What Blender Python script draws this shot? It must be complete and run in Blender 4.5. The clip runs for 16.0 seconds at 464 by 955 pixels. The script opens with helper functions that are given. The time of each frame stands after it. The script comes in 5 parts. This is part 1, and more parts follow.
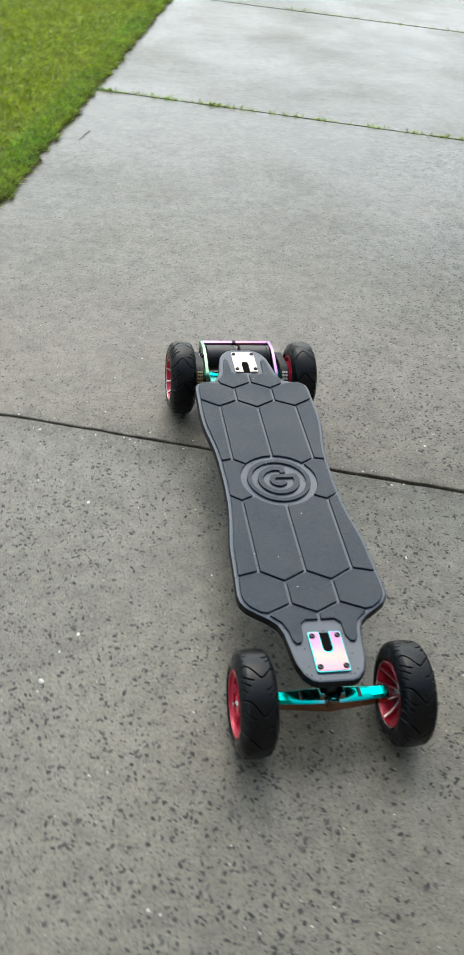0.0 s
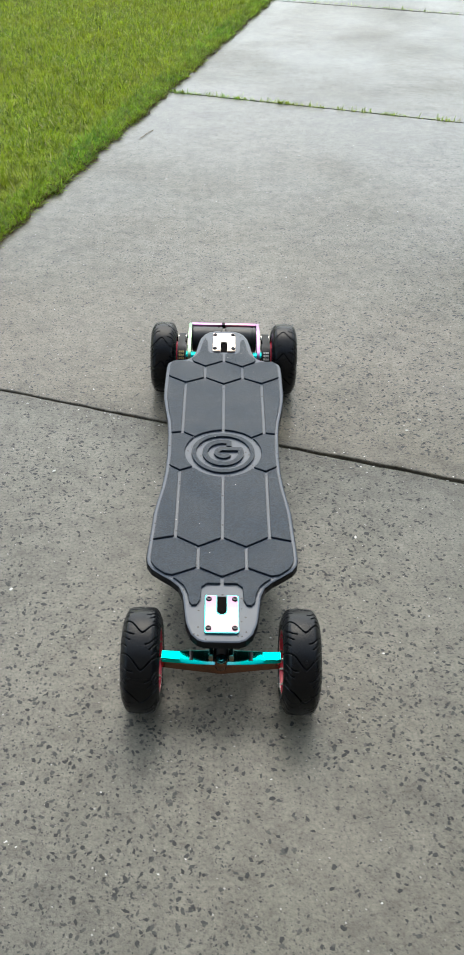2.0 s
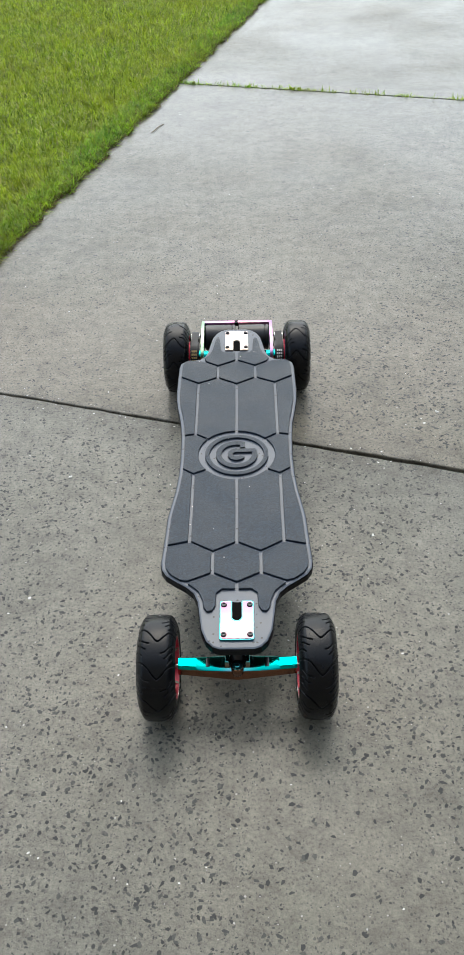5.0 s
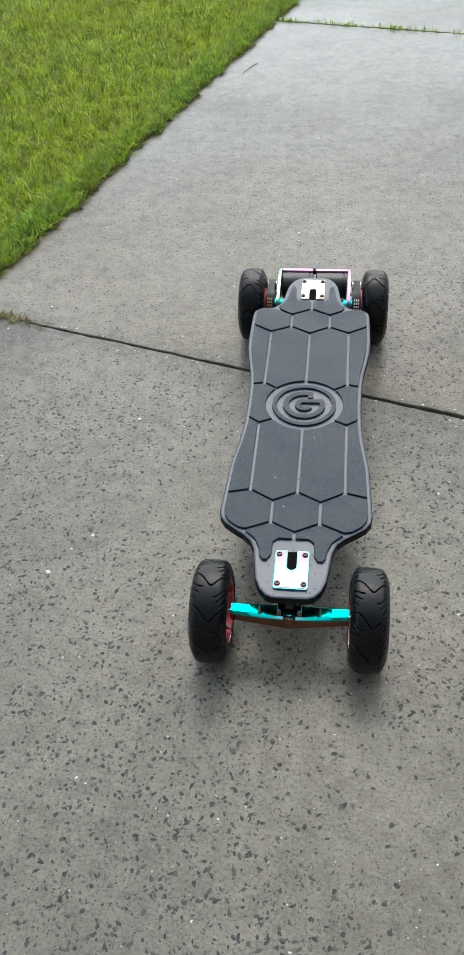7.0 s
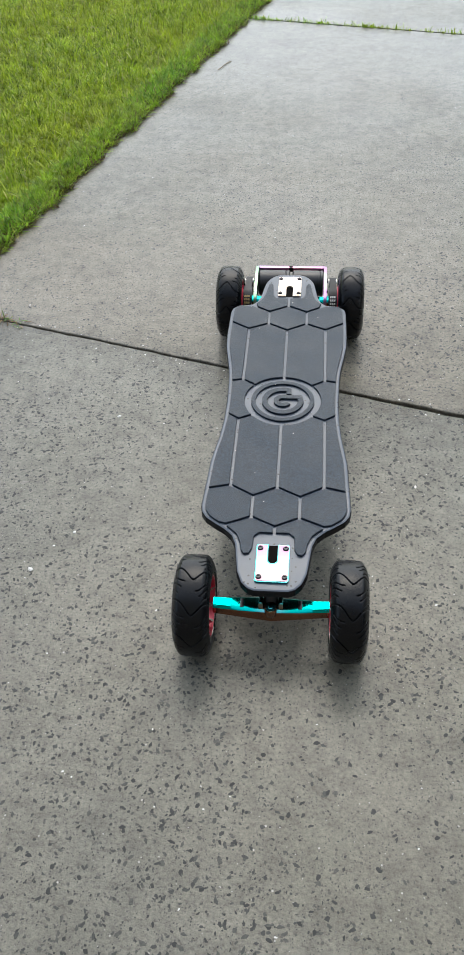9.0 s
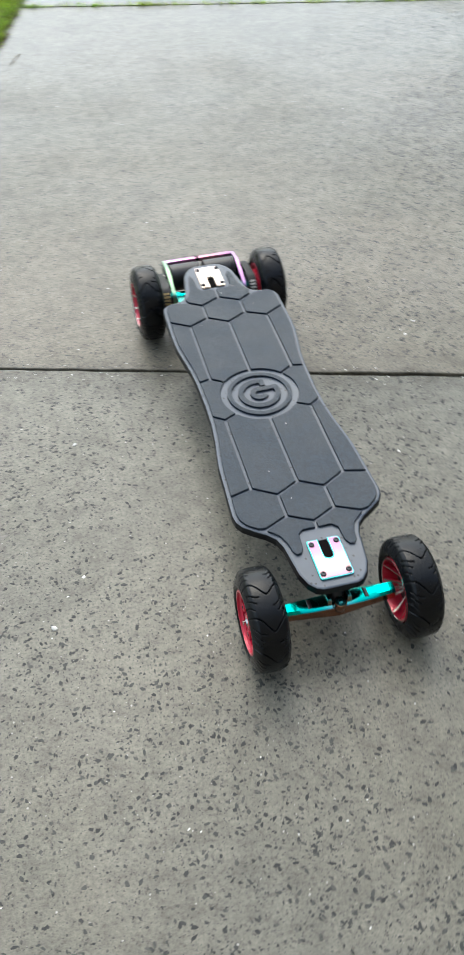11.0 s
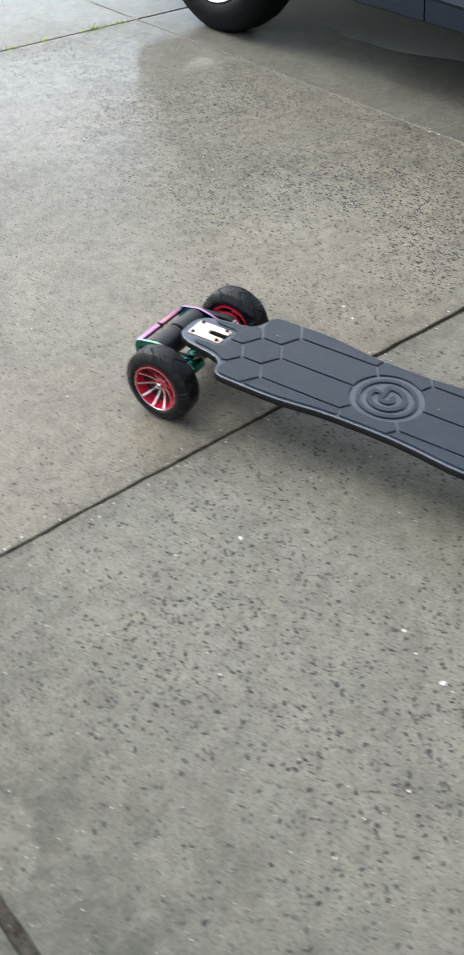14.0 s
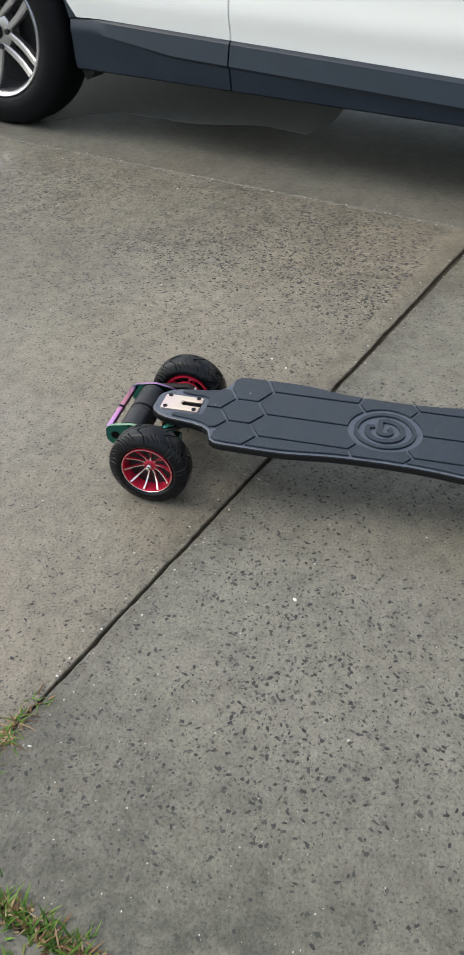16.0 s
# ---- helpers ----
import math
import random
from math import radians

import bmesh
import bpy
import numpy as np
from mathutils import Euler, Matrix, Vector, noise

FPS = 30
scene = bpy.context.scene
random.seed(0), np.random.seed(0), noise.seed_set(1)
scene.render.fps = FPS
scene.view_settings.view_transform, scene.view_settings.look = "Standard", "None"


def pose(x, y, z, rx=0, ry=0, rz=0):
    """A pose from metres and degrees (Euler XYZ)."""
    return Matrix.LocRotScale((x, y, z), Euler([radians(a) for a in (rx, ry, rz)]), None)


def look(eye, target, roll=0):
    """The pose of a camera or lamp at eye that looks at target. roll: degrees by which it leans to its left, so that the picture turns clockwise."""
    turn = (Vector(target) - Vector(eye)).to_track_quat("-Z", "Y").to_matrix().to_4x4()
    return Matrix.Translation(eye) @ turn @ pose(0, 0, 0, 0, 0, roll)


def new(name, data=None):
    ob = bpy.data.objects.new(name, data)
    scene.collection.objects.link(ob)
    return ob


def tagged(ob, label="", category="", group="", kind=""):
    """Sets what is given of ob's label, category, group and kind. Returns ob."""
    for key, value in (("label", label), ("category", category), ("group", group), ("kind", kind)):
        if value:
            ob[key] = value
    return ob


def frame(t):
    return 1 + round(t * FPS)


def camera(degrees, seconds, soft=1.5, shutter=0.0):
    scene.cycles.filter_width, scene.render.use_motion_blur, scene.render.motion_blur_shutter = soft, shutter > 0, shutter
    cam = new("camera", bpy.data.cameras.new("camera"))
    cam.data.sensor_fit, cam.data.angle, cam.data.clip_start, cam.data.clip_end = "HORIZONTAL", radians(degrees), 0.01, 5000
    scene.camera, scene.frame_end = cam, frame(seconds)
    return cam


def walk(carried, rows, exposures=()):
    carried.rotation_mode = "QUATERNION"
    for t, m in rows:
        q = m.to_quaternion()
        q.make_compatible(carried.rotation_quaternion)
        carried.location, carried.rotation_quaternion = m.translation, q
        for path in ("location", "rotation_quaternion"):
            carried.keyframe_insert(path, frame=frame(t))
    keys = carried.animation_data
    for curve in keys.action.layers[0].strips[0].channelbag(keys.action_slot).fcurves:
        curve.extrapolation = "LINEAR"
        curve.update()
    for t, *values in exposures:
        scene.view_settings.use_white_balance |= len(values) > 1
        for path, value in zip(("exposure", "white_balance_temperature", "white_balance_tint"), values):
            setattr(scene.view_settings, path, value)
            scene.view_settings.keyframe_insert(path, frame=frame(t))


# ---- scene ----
cam = camera(29.8, 16.0, 1.5, 0.5)
PATH = [
    (0, (-0.362, -1.143, 1.131), (-0.009, 0.361, -0.139), 7.3),
    (0.5, (-0.24, -1.241, 1.157), (0.002, 0.273, -0.127), 7.8),
    (1, (-0.15, -1.279, 1.14), (0.149, 0.239, -0.128), 5.6),
    (1.5, (-0.029, -1.268, 1.135), (0.103, 0.269, -0.137), 3.7),
    (2, (-0.011, -1.236, 1.116), (0.024, 0.308, -0.155), 1.8),
    (2.5, (-0.021, -1.211, 1.097), (-0.024, 0.332, -0.177), -0.5),
    (3, (-0.022, -1.207, 1.09), (-0.032, 0.337, -0.18), -0.8),
    (3.5, (-0.018, -1.216, 1.137), (0.008, 0.317, -0.148), -0.7),
    (6, (0.044, -1.209, 1.134), (-0.09, 0.298, -0.173), -2.6),
    (6.5, (0.049, -1.214, 1.139), (-0.14, 0.225, -0.237), -3.1),
    (7, (0.048, -1.211, 1.132), (-0.17, 0.224, -0.244), -3.5),
    (7.5, (0.058, -1.206, 1.136), (-0.138, 0.23, -0.241), -3.0),
    (8, (0.054, -1.207, 1.14), (-0.113, 0.229, -0.243), -2.4),
    (8.5, (0.043, -1.216, 1.142), (-0.133, 0.218, -0.242), -2.7),
    (9, (0.044, -1.226, 1.143), (-0.121, 0.209, -0.24), -2.7),
    (11.3, (-0.425, -1.125, 1.135), (0.092, 0.167, -0.301), 0.4),
    (11.5, (-0.501, -1.126, 1.131), (0.192, 0.086, -0.301), 3.4),
    (12, (-0.708, -1.07, 1.141), (0.103, 0.076, -0.283), 3.3),
    (12.5, (-0.858, -0.921, 1.143), (-0.032, 0.213, -0.283), 1.6),
    (13, (-1.023, -0.783, 1.134), (-0.055, 0.252, -0.277), 3.5),
    (13.5, (-1.151, -0.63, 1.12), (0.023, 0.212, -0.263), 2.4),
    (14, (-1.229, -0.415, 1.117), (0.007, 0.368, -0.246), 1.0),
    (14.5, (-1.301, -0.265, 1.111), (0.034, 0.436, -0.204), 1.4),
    (15, (-1.385, -0.108, 1.098), (0.092, 0.318, -0.181), 3.1),
    (15.5, (-1.372, -0.025, 1.081), (0.144, 0.377, -0.16), 1.4),
    (16, (-1.364, -0.012, 1.061), (0.169, 0.363, -0.167), 0.3),
]
EXPOSURE = [(0, 1.0, 6430, 3.0), (9, 1.03, 6330, 4.5), (11.3, 1.28, 6380, 3), (14.5, 1.50, 6540, 6.5), (15, 1.42, 6550, 6.5), (15.4, 1.22, 6560, 7), (16, 1.14, 6700, 7)]
walk(cam, [(t, look(eye, target, roll)) for t, eye, target, roll in PATH], EXPOSURE)


# ---- world, sun, exposure ----
world = bpy.data.worlds.new("overcast_sky")
scene.world = world
world.use_nodes = True
wn, wl = world.node_tree.nodes, world.node_tree.links
wn.clear()
sky = wn.new("ShaderNodeTexSky")
sky.sky_type, sky.sun_disc = "NISHITA", False
sky.sun_elevation, sky.sun_rotation = radians(55), radians(-4)
sky.dust_density, sky.air_density = 3.0, 1.0
grey = wn.new("ShaderNodeHueSaturation")
grey.inputs["Saturation"].default_value = 0.70
back = wn.new("ShaderNodeBackground")
back.inputs["Strength"].default_value = 0.15
wout = wn.new("ShaderNodeOutputWorld")
wl.new(sky.outputs["Color"], grey.inputs["Color"])
wl.new(grey.outputs["Color"], back.inputs["Color"])
wl.new(back.outputs["Background"], wout.inputs["Surface"])
sun = new("sun", bpy.data.lights.new("sun", "SUN"))
sun.data.energy, sun.data.angle, sun.data.color = 0.5, radians(110), (1.0, 0.98, 0.95)
sun.matrix_world = look((-0.3, 4.5, 6.3), (0, 0, 0))


# ---- materials ----
class Mat:
    """A node material with a principled shader and short ways to add textures."""

    def __init__(self, name, color=(0.5, 0.5, 0.5), rough=0.5, metal=0.0, **more):
        self.m = bpy.data.materials.new(name)
        self.m.use_nodes = True
        self.t = self.m.node_tree
        self.b = self.t.nodes["Principled BSDF"]
        self.put("Base Color", (*color, 1)), self.put("Roughness", rough), self.put("Metallic", metal)
        for k, v in more.items():
            self.put(k.replace("_", " "), v)

    def put(self, key, v):
        if isinstance(v, bpy.types.NodeSocket):
            self.t.links.new(v, self.b.inputs[key])
        else:
            self.b.inputs[key].default_value = v

    def node(self, kind, **ins):
        n = self.t.nodes.new("ShaderNode" + kind)
        for k, v in ins.items():
            self.feed(n, k.replace("_", " "), v)
        return n

    def feed(self, n, k, v):
        if isinstance(v, bpy.types.NodeSocket):
            self.t.links.new(v, n.inputs[k])
        else:
            n.inputs[k].default_value = v

    def coords(self, which="Object", scale=(1, 1, 1)):
        c = self.node("TexCoord")
        mp = self.node("Mapping", Vector=c.outputs[which])
        mp.inputs["Scale"].default_value = scale
        return mp.outputs["Vector"]

    def world(self):
        return self.node("NewGeometry").outputs["Position"]

    def noise(self, vec, scale, detail=4.0, rough=0.6):
        return self.node("TexNoise", Vector=vec, Scale=scale, Detail=detail, Roughness=rough).outputs["Fac"]

    def ramp(self, fac, stops, kind="LINEAR"):
        r = self.node("ValToRGB", Fac=fac)
        r.color_ramp.interpolation = kind
        while len(r.color_ramp.elements) < len(stops):
            r.color_ramp.elements.new(0.5)
        for e, (p, c) in zip(r.color_ramp.elements, stops):
            e.position = p
            e.color = (c, c, c, 1) if isinstance(c, (int, float)) else (*c, 1)
        return r.outputs["Color"]

    def mix(self, fac, a, b, mode="MIX"):
        n = self.node("Mix")
        n.data_type, n.blend_type = "RGBA", mode
        for sock, v in ((n.inputs[0], fac), (n.inputs[6], a), (n.inputs[7], b)):
            if isinstance(v, bpy.types.NodeSocket):
                self.t.links.new(v, sock)
            elif isinstance(v, (int, float)):
                sock.default_value = v
            else:
                sock.default_value = (*v, 1)
        return n.outputs[2]

    def math(self, op, a, b=0.0, c=0.0):
        n = self.node("Math")
        n.operation = op
        for i, v in enumerate((a, b, c)):
            if isinstance(v, bpy.types.NodeSocket):
                self.t.links.new(v, n.inputs[i])
            else:
                n.inputs[i].default_value = v
        return n.outputs[0]

    def bump(self, height, strength=0.3, dist=0.002, key="Normal"):
        n = self.node("Bump", Height=height, Strength=strength, Distance=dist)
        self.put(key, n.outputs["Normal"])

    def random(self, island=False):
        if island:
            return self.node("NewGeometry").outputs["Random Per Island"]
        return self.node("ObjectInfo").outputs["Random"]


def concrete(name, tone, brown, brown_amount, speck, film, algae=0.0, ripple=0.10, sheet=0.0):
    """Damp worn concrete: mottled cement, brown stains, algae along one edge, fine pits, a patchy film of water."""
    a = Mat(name)
    p = a.world()
    big = a.noise(p, 0.7, 5, 0.6)
    mid = a.noise(p, 5.0, 7, 0.7)
    small = a.noise(p, 34.0, 5, 0.7)
    fine = a.noise(p, 190.0, 4, 0.75)
    stain = a.ramp(big, [(0.5 - brown_amount, 0.0), (0.62, 1.0)])
    col = a.mix(a.ramp(mid, [(0.3, 0.0), (0.7, 1.0)]), tuple(c * 0.93 for c in tone), tuple(c * 1.10 for c in tone))
    col = a.mix(a.math("MULTIPLY", stain, 0.8), col, brown)
    if sheet:
        along = a.node("VectorMath", Vector=p)
        along.operation = "DOT_PRODUCT"
        along.inputs[1].default_value = (math.sin(radians(15.1)) * 0.5, math.cos(radians(15.1)) * 0.5, 0)
        silt = a.ramp(a.math("ADD", along.outputs["Value"], a.math("MULTIPLY", a.math("SUBTRACT", a.noise(p, 2.3, 6, 0.7), 0.5), 0.5)), [(0.30, 1.0), (0.52, 0.35), (0.75, 0.0)])
        col = a.mix(a.math("MULTIPLY", silt, 0.55), col, (brown[0] * 1.04, brown[1] * 0.98, brown[2] * 0.94))
    moss = a.ramp(a.noise(p, 2.6, 7, 0.75), [(0.48, 0.0), (0.68, 1.0)])
    col = a.mix(a.math("MULTIPLY", moss, 0.35), col, (tone[0] * 0.70, tone[1] * 0.74, tone[2] * 0.68))
    across = a.node("VectorMath", Vector=p)
    across.operation = "DOT_PRODUCT"
    across.inputs[1].default_value = (math.cos(radians(15.1)), -math.sin(radians(15.1)), 0)
    if algae:
        near_edge = a.ramp(a.math("ADD", across.outputs["Value"], 1.25), [(0.26, 1.0), (0.44, 0.6), (0.66, 0.0)])
        green = a.math("MULTIPLY", near_edge, a.ramp(a.noise(p, 7.0, 8, 0.8), [(0.38, 0.25), (0.62, 1.0)]))
        col = a.mix(a.math("MULTIPLY", green, algae), col, (tone[0] * 0.22, tone[1] * 0.25, tone[2] * 0.21))
    # grime washed along the cross joint
    over = a.node("VectorMath", Vector=p)
    over.operation = "DOT_PRODUCT"
    over.inputs[1].default_value = (math.sin(radians(15.1)) + 0.03 * math.cos(radians(15.1)), math.cos(radians(15.1)) - 0.03 * math.sin(radians(15.1)), 0)
    off = a.math("ABSOLUTE", a.math("SUBTRACT", over.outputs["Value"], 0.255))
    grime = a.math("MULTIPLY", a.ramp(off, [(0.004, 1.0), (0.018, 0.75), (0.10, 0.0)]), a.ramp(a.noise(p, 9.0, 6, 0.75), [(0.38, 0.15), (0.62, 1.0)]))
    if algae:
        # darker blotches towards the left end of the cross joint
        dark_end = a.math("MULTIPLY", a.ramp(off, [(0.02, 1.0), (0.20, 0.0)]), a.ramp(a.math("ADD", across.outputs["Value"], 1.25), [(0.30, 1.0), (0.50, 0.8), (0.72, 0.0)]))
        dark_end = a.math("MULTIPLY", dark_end, a.ramp(a.noise(p, 13.0, 7, 0.8), [(0.34, 0.35), (0.6, 1.0)]))
        col = a.mix(a.math("MULTIPLY", dark_end, 0.45), col, (tone[0] * 0.30, tone[1] * 0.31, tone[2] * 0.29))
    col = a.mix(a.math("MULTIPLY", grime, 0.7), col, (tone[0] * 0.42, tone[1] * 0.39, tone[2] * 0.34))
    col = a.mix(1.0, col, a.ramp(a.noise(p, 1.3, 4, 0.55), [(0.3, 0.86), (0.5, 0.99), (0.7, 1.10)]), "MULTIPLY")
    col = a.mix(1.0, col, a.ramp(a.noise(p, 8.0, 5, 0.65), [(0.3, 0.83), (0.5, 1.0), (0.7, 1.13)]), "MULTIPLY")
    col = a.mix(1.0, col, a.ramp(small, [(0.25, 0.68), (0.5, 0.98), (0.75, 1.20)]), "MULTIPLY")
    col = a.mix(1.0, col, a.ramp(fine, [(0.28, 0.46), (0.46, 0.95), (0.7, 1.27)]), "MULTIPLY")
    for scale, size, share in ((120.0, 0.24, speck * 0.6), (230.0, 0.27, speck * 0.8)):
        v = a.node("TexVoronoi", Vector=p, Scale=scale, Randomness=1.0)
        hue = a.node("SeparateColor", Color=v.outputs["Color"]).outputs
        warp = a.math("ADD", v.outputs["Distance"], a.math("MULTIPLY", a.math("SUBTRACT", fine, 0.5), 0.35))
        grit = a.math("MULTIPLY", a.math("LESS_THAN", warp, size), a.math("LESS_THAN", hue[0], share))
        col = a.mix(a.math("MULTIPLY", grit, 0.7), col, (0.050, 0.051, 0.047))
        pale = a.math("MULTIPLY", a.math("LESS_THAN", warp, size * 0.7), a.math("GREATER_THAN", hue[1], 0.972))
        col = a.mix(a.math("MULTIPLY", pale, 0.7), col, (0.42, 0.41, 0.37))
    a.put("Base Color", col)
    a.put("Roughness", 0.75)
    a.put("Specular IOR Level", 0.3)
    wet = a.noise(p, 1.7, 5, 0.6)
    weight = a.math("MULTIPLY", a.ramp(wet, [(0.3, 0.42), (0.6, 0.86)]), a.ramp(small, [(0.3, 0.7), (0.6, 1.0)]))
    gloss = a.ramp(a.math("ADD", a.math("MULTIPLY", wet, 0.7), a.math("MULTIPLY", small, 0.3)), [(0.38, film * 1.35), (0.58, film * 0.8)])
    lift = a.math("ADD", a.noise(p, 70.0, 4, 0.7), fine)
    if sheet:
        # water standing on the low end of the slab, with a wandering edge
        reach = a.math("ADD", over.outputs["Value"], a.math("MULTIPLY", a.math("SUBTRACT", a.noise(p, 2.0, 6, 0.62), 0.5), 1.5))
        pool = a.ramp(a.math("MULTIPLY", reach, 0.25), [(0.39, 0.0), (0.445, 0.35), (0.50, 1.0), (0.62, 1.0), (0.66, 0.0)])
        pool = a.math("MULTIPLY", pool, sheet)
        weight = a.mix(pool, weight, (0.85, 0.85, 0.85))
        gloss = a.mix(pool, gloss, (0.08, 0.08, 0.08))
        lift = a.math("MULTIPLY", lift, a.math("SUBTRACT", 1.0, a.math("MULTIPLY", pool, 0.85)))
    a.put("Coat Weight", weight)
    a.put("Coat Roughness", gloss)
    a.put("Coat IOR", 1.33)
    h = a.math("ADD", a.math("MULTIPLY", fine, 0.7), a.math("MULTIPLY", a.noise(p, 60.0, 4, 0.7), 0.9))
    a.bump(h, 0.85, 0.0024)
    n = a.node("Bump", Height=lift, Strength=ripple, Distance=0.001)
    a.put("Coat Normal", n.outputs["Normal"])
    return a.m


def grain_plastic(name, color, rough, scale=900.0, depth=0.0006, spots=0.0, grit=0.0):
    a = Mat(name)
    p = a.coords()
    n = a.noise(p, scale, 2, 0.6)
    w = a.noise(p, 14.0, 4, 0.6)
    col = a.mix(a.ramp(w, [(0.3, 0.0), (0.75, 1.0)]), tuple(c * 0.85 for c in color), tuple(min(1, c * 1.2) for c in color))
    if grit:
        col = a.mix(1.0, col, a.ramp(a.noise(p, 300.0, 5, 0.85), [(0.3, 1 - grit), (0.5, 1.0), (0.7, 1 + 1.6 * grit)]), "MULTIPLY")
    if spots:
        v = a.node("TexVoronoi", Vector=p, Scale=170.0)
        dot = a.math("MULTIPLY", a.math("LESS_THAN", v.outputs["Distance"], 0.3), a.math("LESS_THAN", a.node("SeparateColor", Color=v.outputs["Color"]).outputs[0], spots))
        col = a.mix(dot, col, tuple(c * 0.15 for c in color))
    a.put("Base Color", col)
    a.put("Roughness", a.ramp(w, [(0.3, rough * 0.85), (0.7, min(1, rough * 1.15))]))
    a.bump(n, 0.6, depth)
    return a.m


def film_metal(name, stops, axis=0, span=0.1, rough=0.22, lo=None):
    """Metal with a rainbow oxide film whose hue drifts along the part."""
    a = Mat(name, metal=1.0)
    p = a.coords()
    x = a.node("SeparateXYZ", Vector=p).outputs[axis]
    f = a.math("ADD", a.math("MULTIPLY", x, 1.0 / span), 0.5)
    f = a.math("ADD", f, a.math("MULTIPLY", a.math("SUBTRACT", a.noise(p, 30.0, 2), 0.5), 0.25))
    col = a.ramp(f, stops)
    if lo:
        z = a.node("SeparateXYZ", Vector=a.node("NewGeometry").outputs["Normal"]).outputs[2]
        col = a.mix(a.ramp(z, [(0.0, 0.0), (0.35, 1.0)]), lo, col)
    a.put("Base Color", col)
    a.put("Roughness", rough)
    a.bump(a.noise(p, 300.0, 2), 0.06, 0.0005)
    return a.m


CON_NEAR = concrete("damp_grey_concrete", (0.164, 0.159, 0.132), (0.149, 0.137, 0.106), 0.10, 0.34, 0.21, 1.0, 0.38)
CON_FAR = concrete("damp_brown_grey_concrete", (0.178, 0.174, 0.143), (0.178, 0.161, 0.125), 0.20, 0.40, 0.19, 0.0, 0.16, 0.85)
CON_SIDE = concrete("damp_worn_concrete", (0.152, 0.148, 0.122), (0.134, 0.120, 0.094), 0.08, 0.34, 0.20)

a = Mat("joint_sand", rough=0.9)
p = a.world()
a.put("Base Color", a.mix(a.noise(p, 60, 4), (0.09, 0.083, 0.069), (0.235, 0.222, 0.195)))
a.bump(a.noise(p, 120, 4), 0.8, 0.004)
JOINT_SAND = a.m

a = Mat("wet_joint_dirt", rough=0.95)
a.put("Specular IOR Level", 0.15)
p = a.world()
a.put("Base Color", a.mix(a.noise(p, 50, 4), (0.022, 0.018, 0.013), (0.066, 0.054, 0.038)))
a.bump(a.noise(p, 150, 4), 0.7, 0.004)
DIRT = a.m

a = Mat("packed_joint_earth", rough=0.9)
p = a.world()
a.put("Specular IOR Level", 0.2)
a.put("Base Color", a.mix(a.ramp(a.noise(p, 70, 6, 0.75), [(0.35, 0.0), (0.62, 1.0)]), (0.030, 0.027, 0.021), (0.115, 0.105, 0.082)))
a.bump(a.noise(p, 160, 5, 0.8), 1.0, 0.006)
EDGE_DIRT = a.m

a = Mat("lawn_soil", rough=0.95)
p = a.world()
a.put("Base Color", a.mix(a.ramp(a.noise(p, 40, 5), [(0.35, 0.0), (0.65, 1.0)]), (0.035, 0.055, 0.008), (0.085, 0.125, 0.014)))
a.bump(a.noise(p, 90, 5), 0.9, 0.02)
SOIL = a.m


def leaf(name, stops, rough=0.45, patch_color=(0.33, 0.35, 0.018), through_light=0.45):
    """A thin blade: a matt sheen above, with light passing through it."""
    a = Mat(name, rough=rough)
    r = a.random(island=True)
    patch = a.ramp(a.noise(a.world(), 2.2, 3), [(0.35, 0.0), (0.65, 1.0)])
    col = a.ramp(r, stops)
    col = a.mix(a.math("MULTIPLY", patch, 0.45), col, patch_color)
    # noise paints lit clumps and shaded gaps into the blade colour
    col = a.mix(1.0, col, a.ramp(a.noise(a.world(), 26, 3), [(0.3, 0.52), (0.5, 1.0), (0.7, 1.50)]), "MULTIPLY")
    col = a.mix(1.0, col, a.ramp(a.noise(a.world(), 9, 3), [(0.32, 0.86), (0.5, 1.04), (0.68, 1.22)]), "MULTIPLY")
    a.put("Base Color", col)
    a.put("Specular IOR Level", 0.3)
    glow = a.node("BsdfTranslucent", Color=col)
    mixed = a.node("MixShader", Fac=through_light)
    a.t.links.new(a.b.outputs[0], mixed.inputs[1])
    a.t.links.new(glow.outputs[0], mixed.inputs[2])
    a.t.links.new(mixed.outputs[0], a.t.nodes["Material Output"].inputs["Surface"])
    return a.m


GRASS = leaf("lawn_blades", [(0.0, (0.080, 0.160, 0.008)), (0.32, (0.265, 0.385, 0.018)), (0.78, (0.390, 0.480, 0.034)), (0.92, (0.440, 0.500, 0.085)), (1.0, (0.470, 0.420, 0.190))])
EDGE_GRASS = leaf("edge_blades", [(0.0, (0.075, 0.200, 0.010)), (0.5, (0.210, 0.395, 0.020)), (0.85, (0.330, 0.480, 0.045)), (1.0, (0.200, 0.150, 0.060))])
WEED = leaf("joint_weed", [(0.0, (0.035, 0.085, 0.012)), (0.6, (0.085, 0.170, 0.022)), (0.88, (0.13, 0.20, 0.04)), (1.0, (0.16, 0.10, 0.05))], 0.5, (0.07, 0.14, 0.02), 0.3)
STRAW = leaf("dry_runner", [(0.0, (0.060, 0.036, 0.016)), (0.5, (0.15, 0.085, 0.040)), (0.8, (0.26, 0.19, 0.10)), (1.0, (0.36, 0.30, 0.19))], 0.8, (0.12, 0.075, 0.035), 0.1)
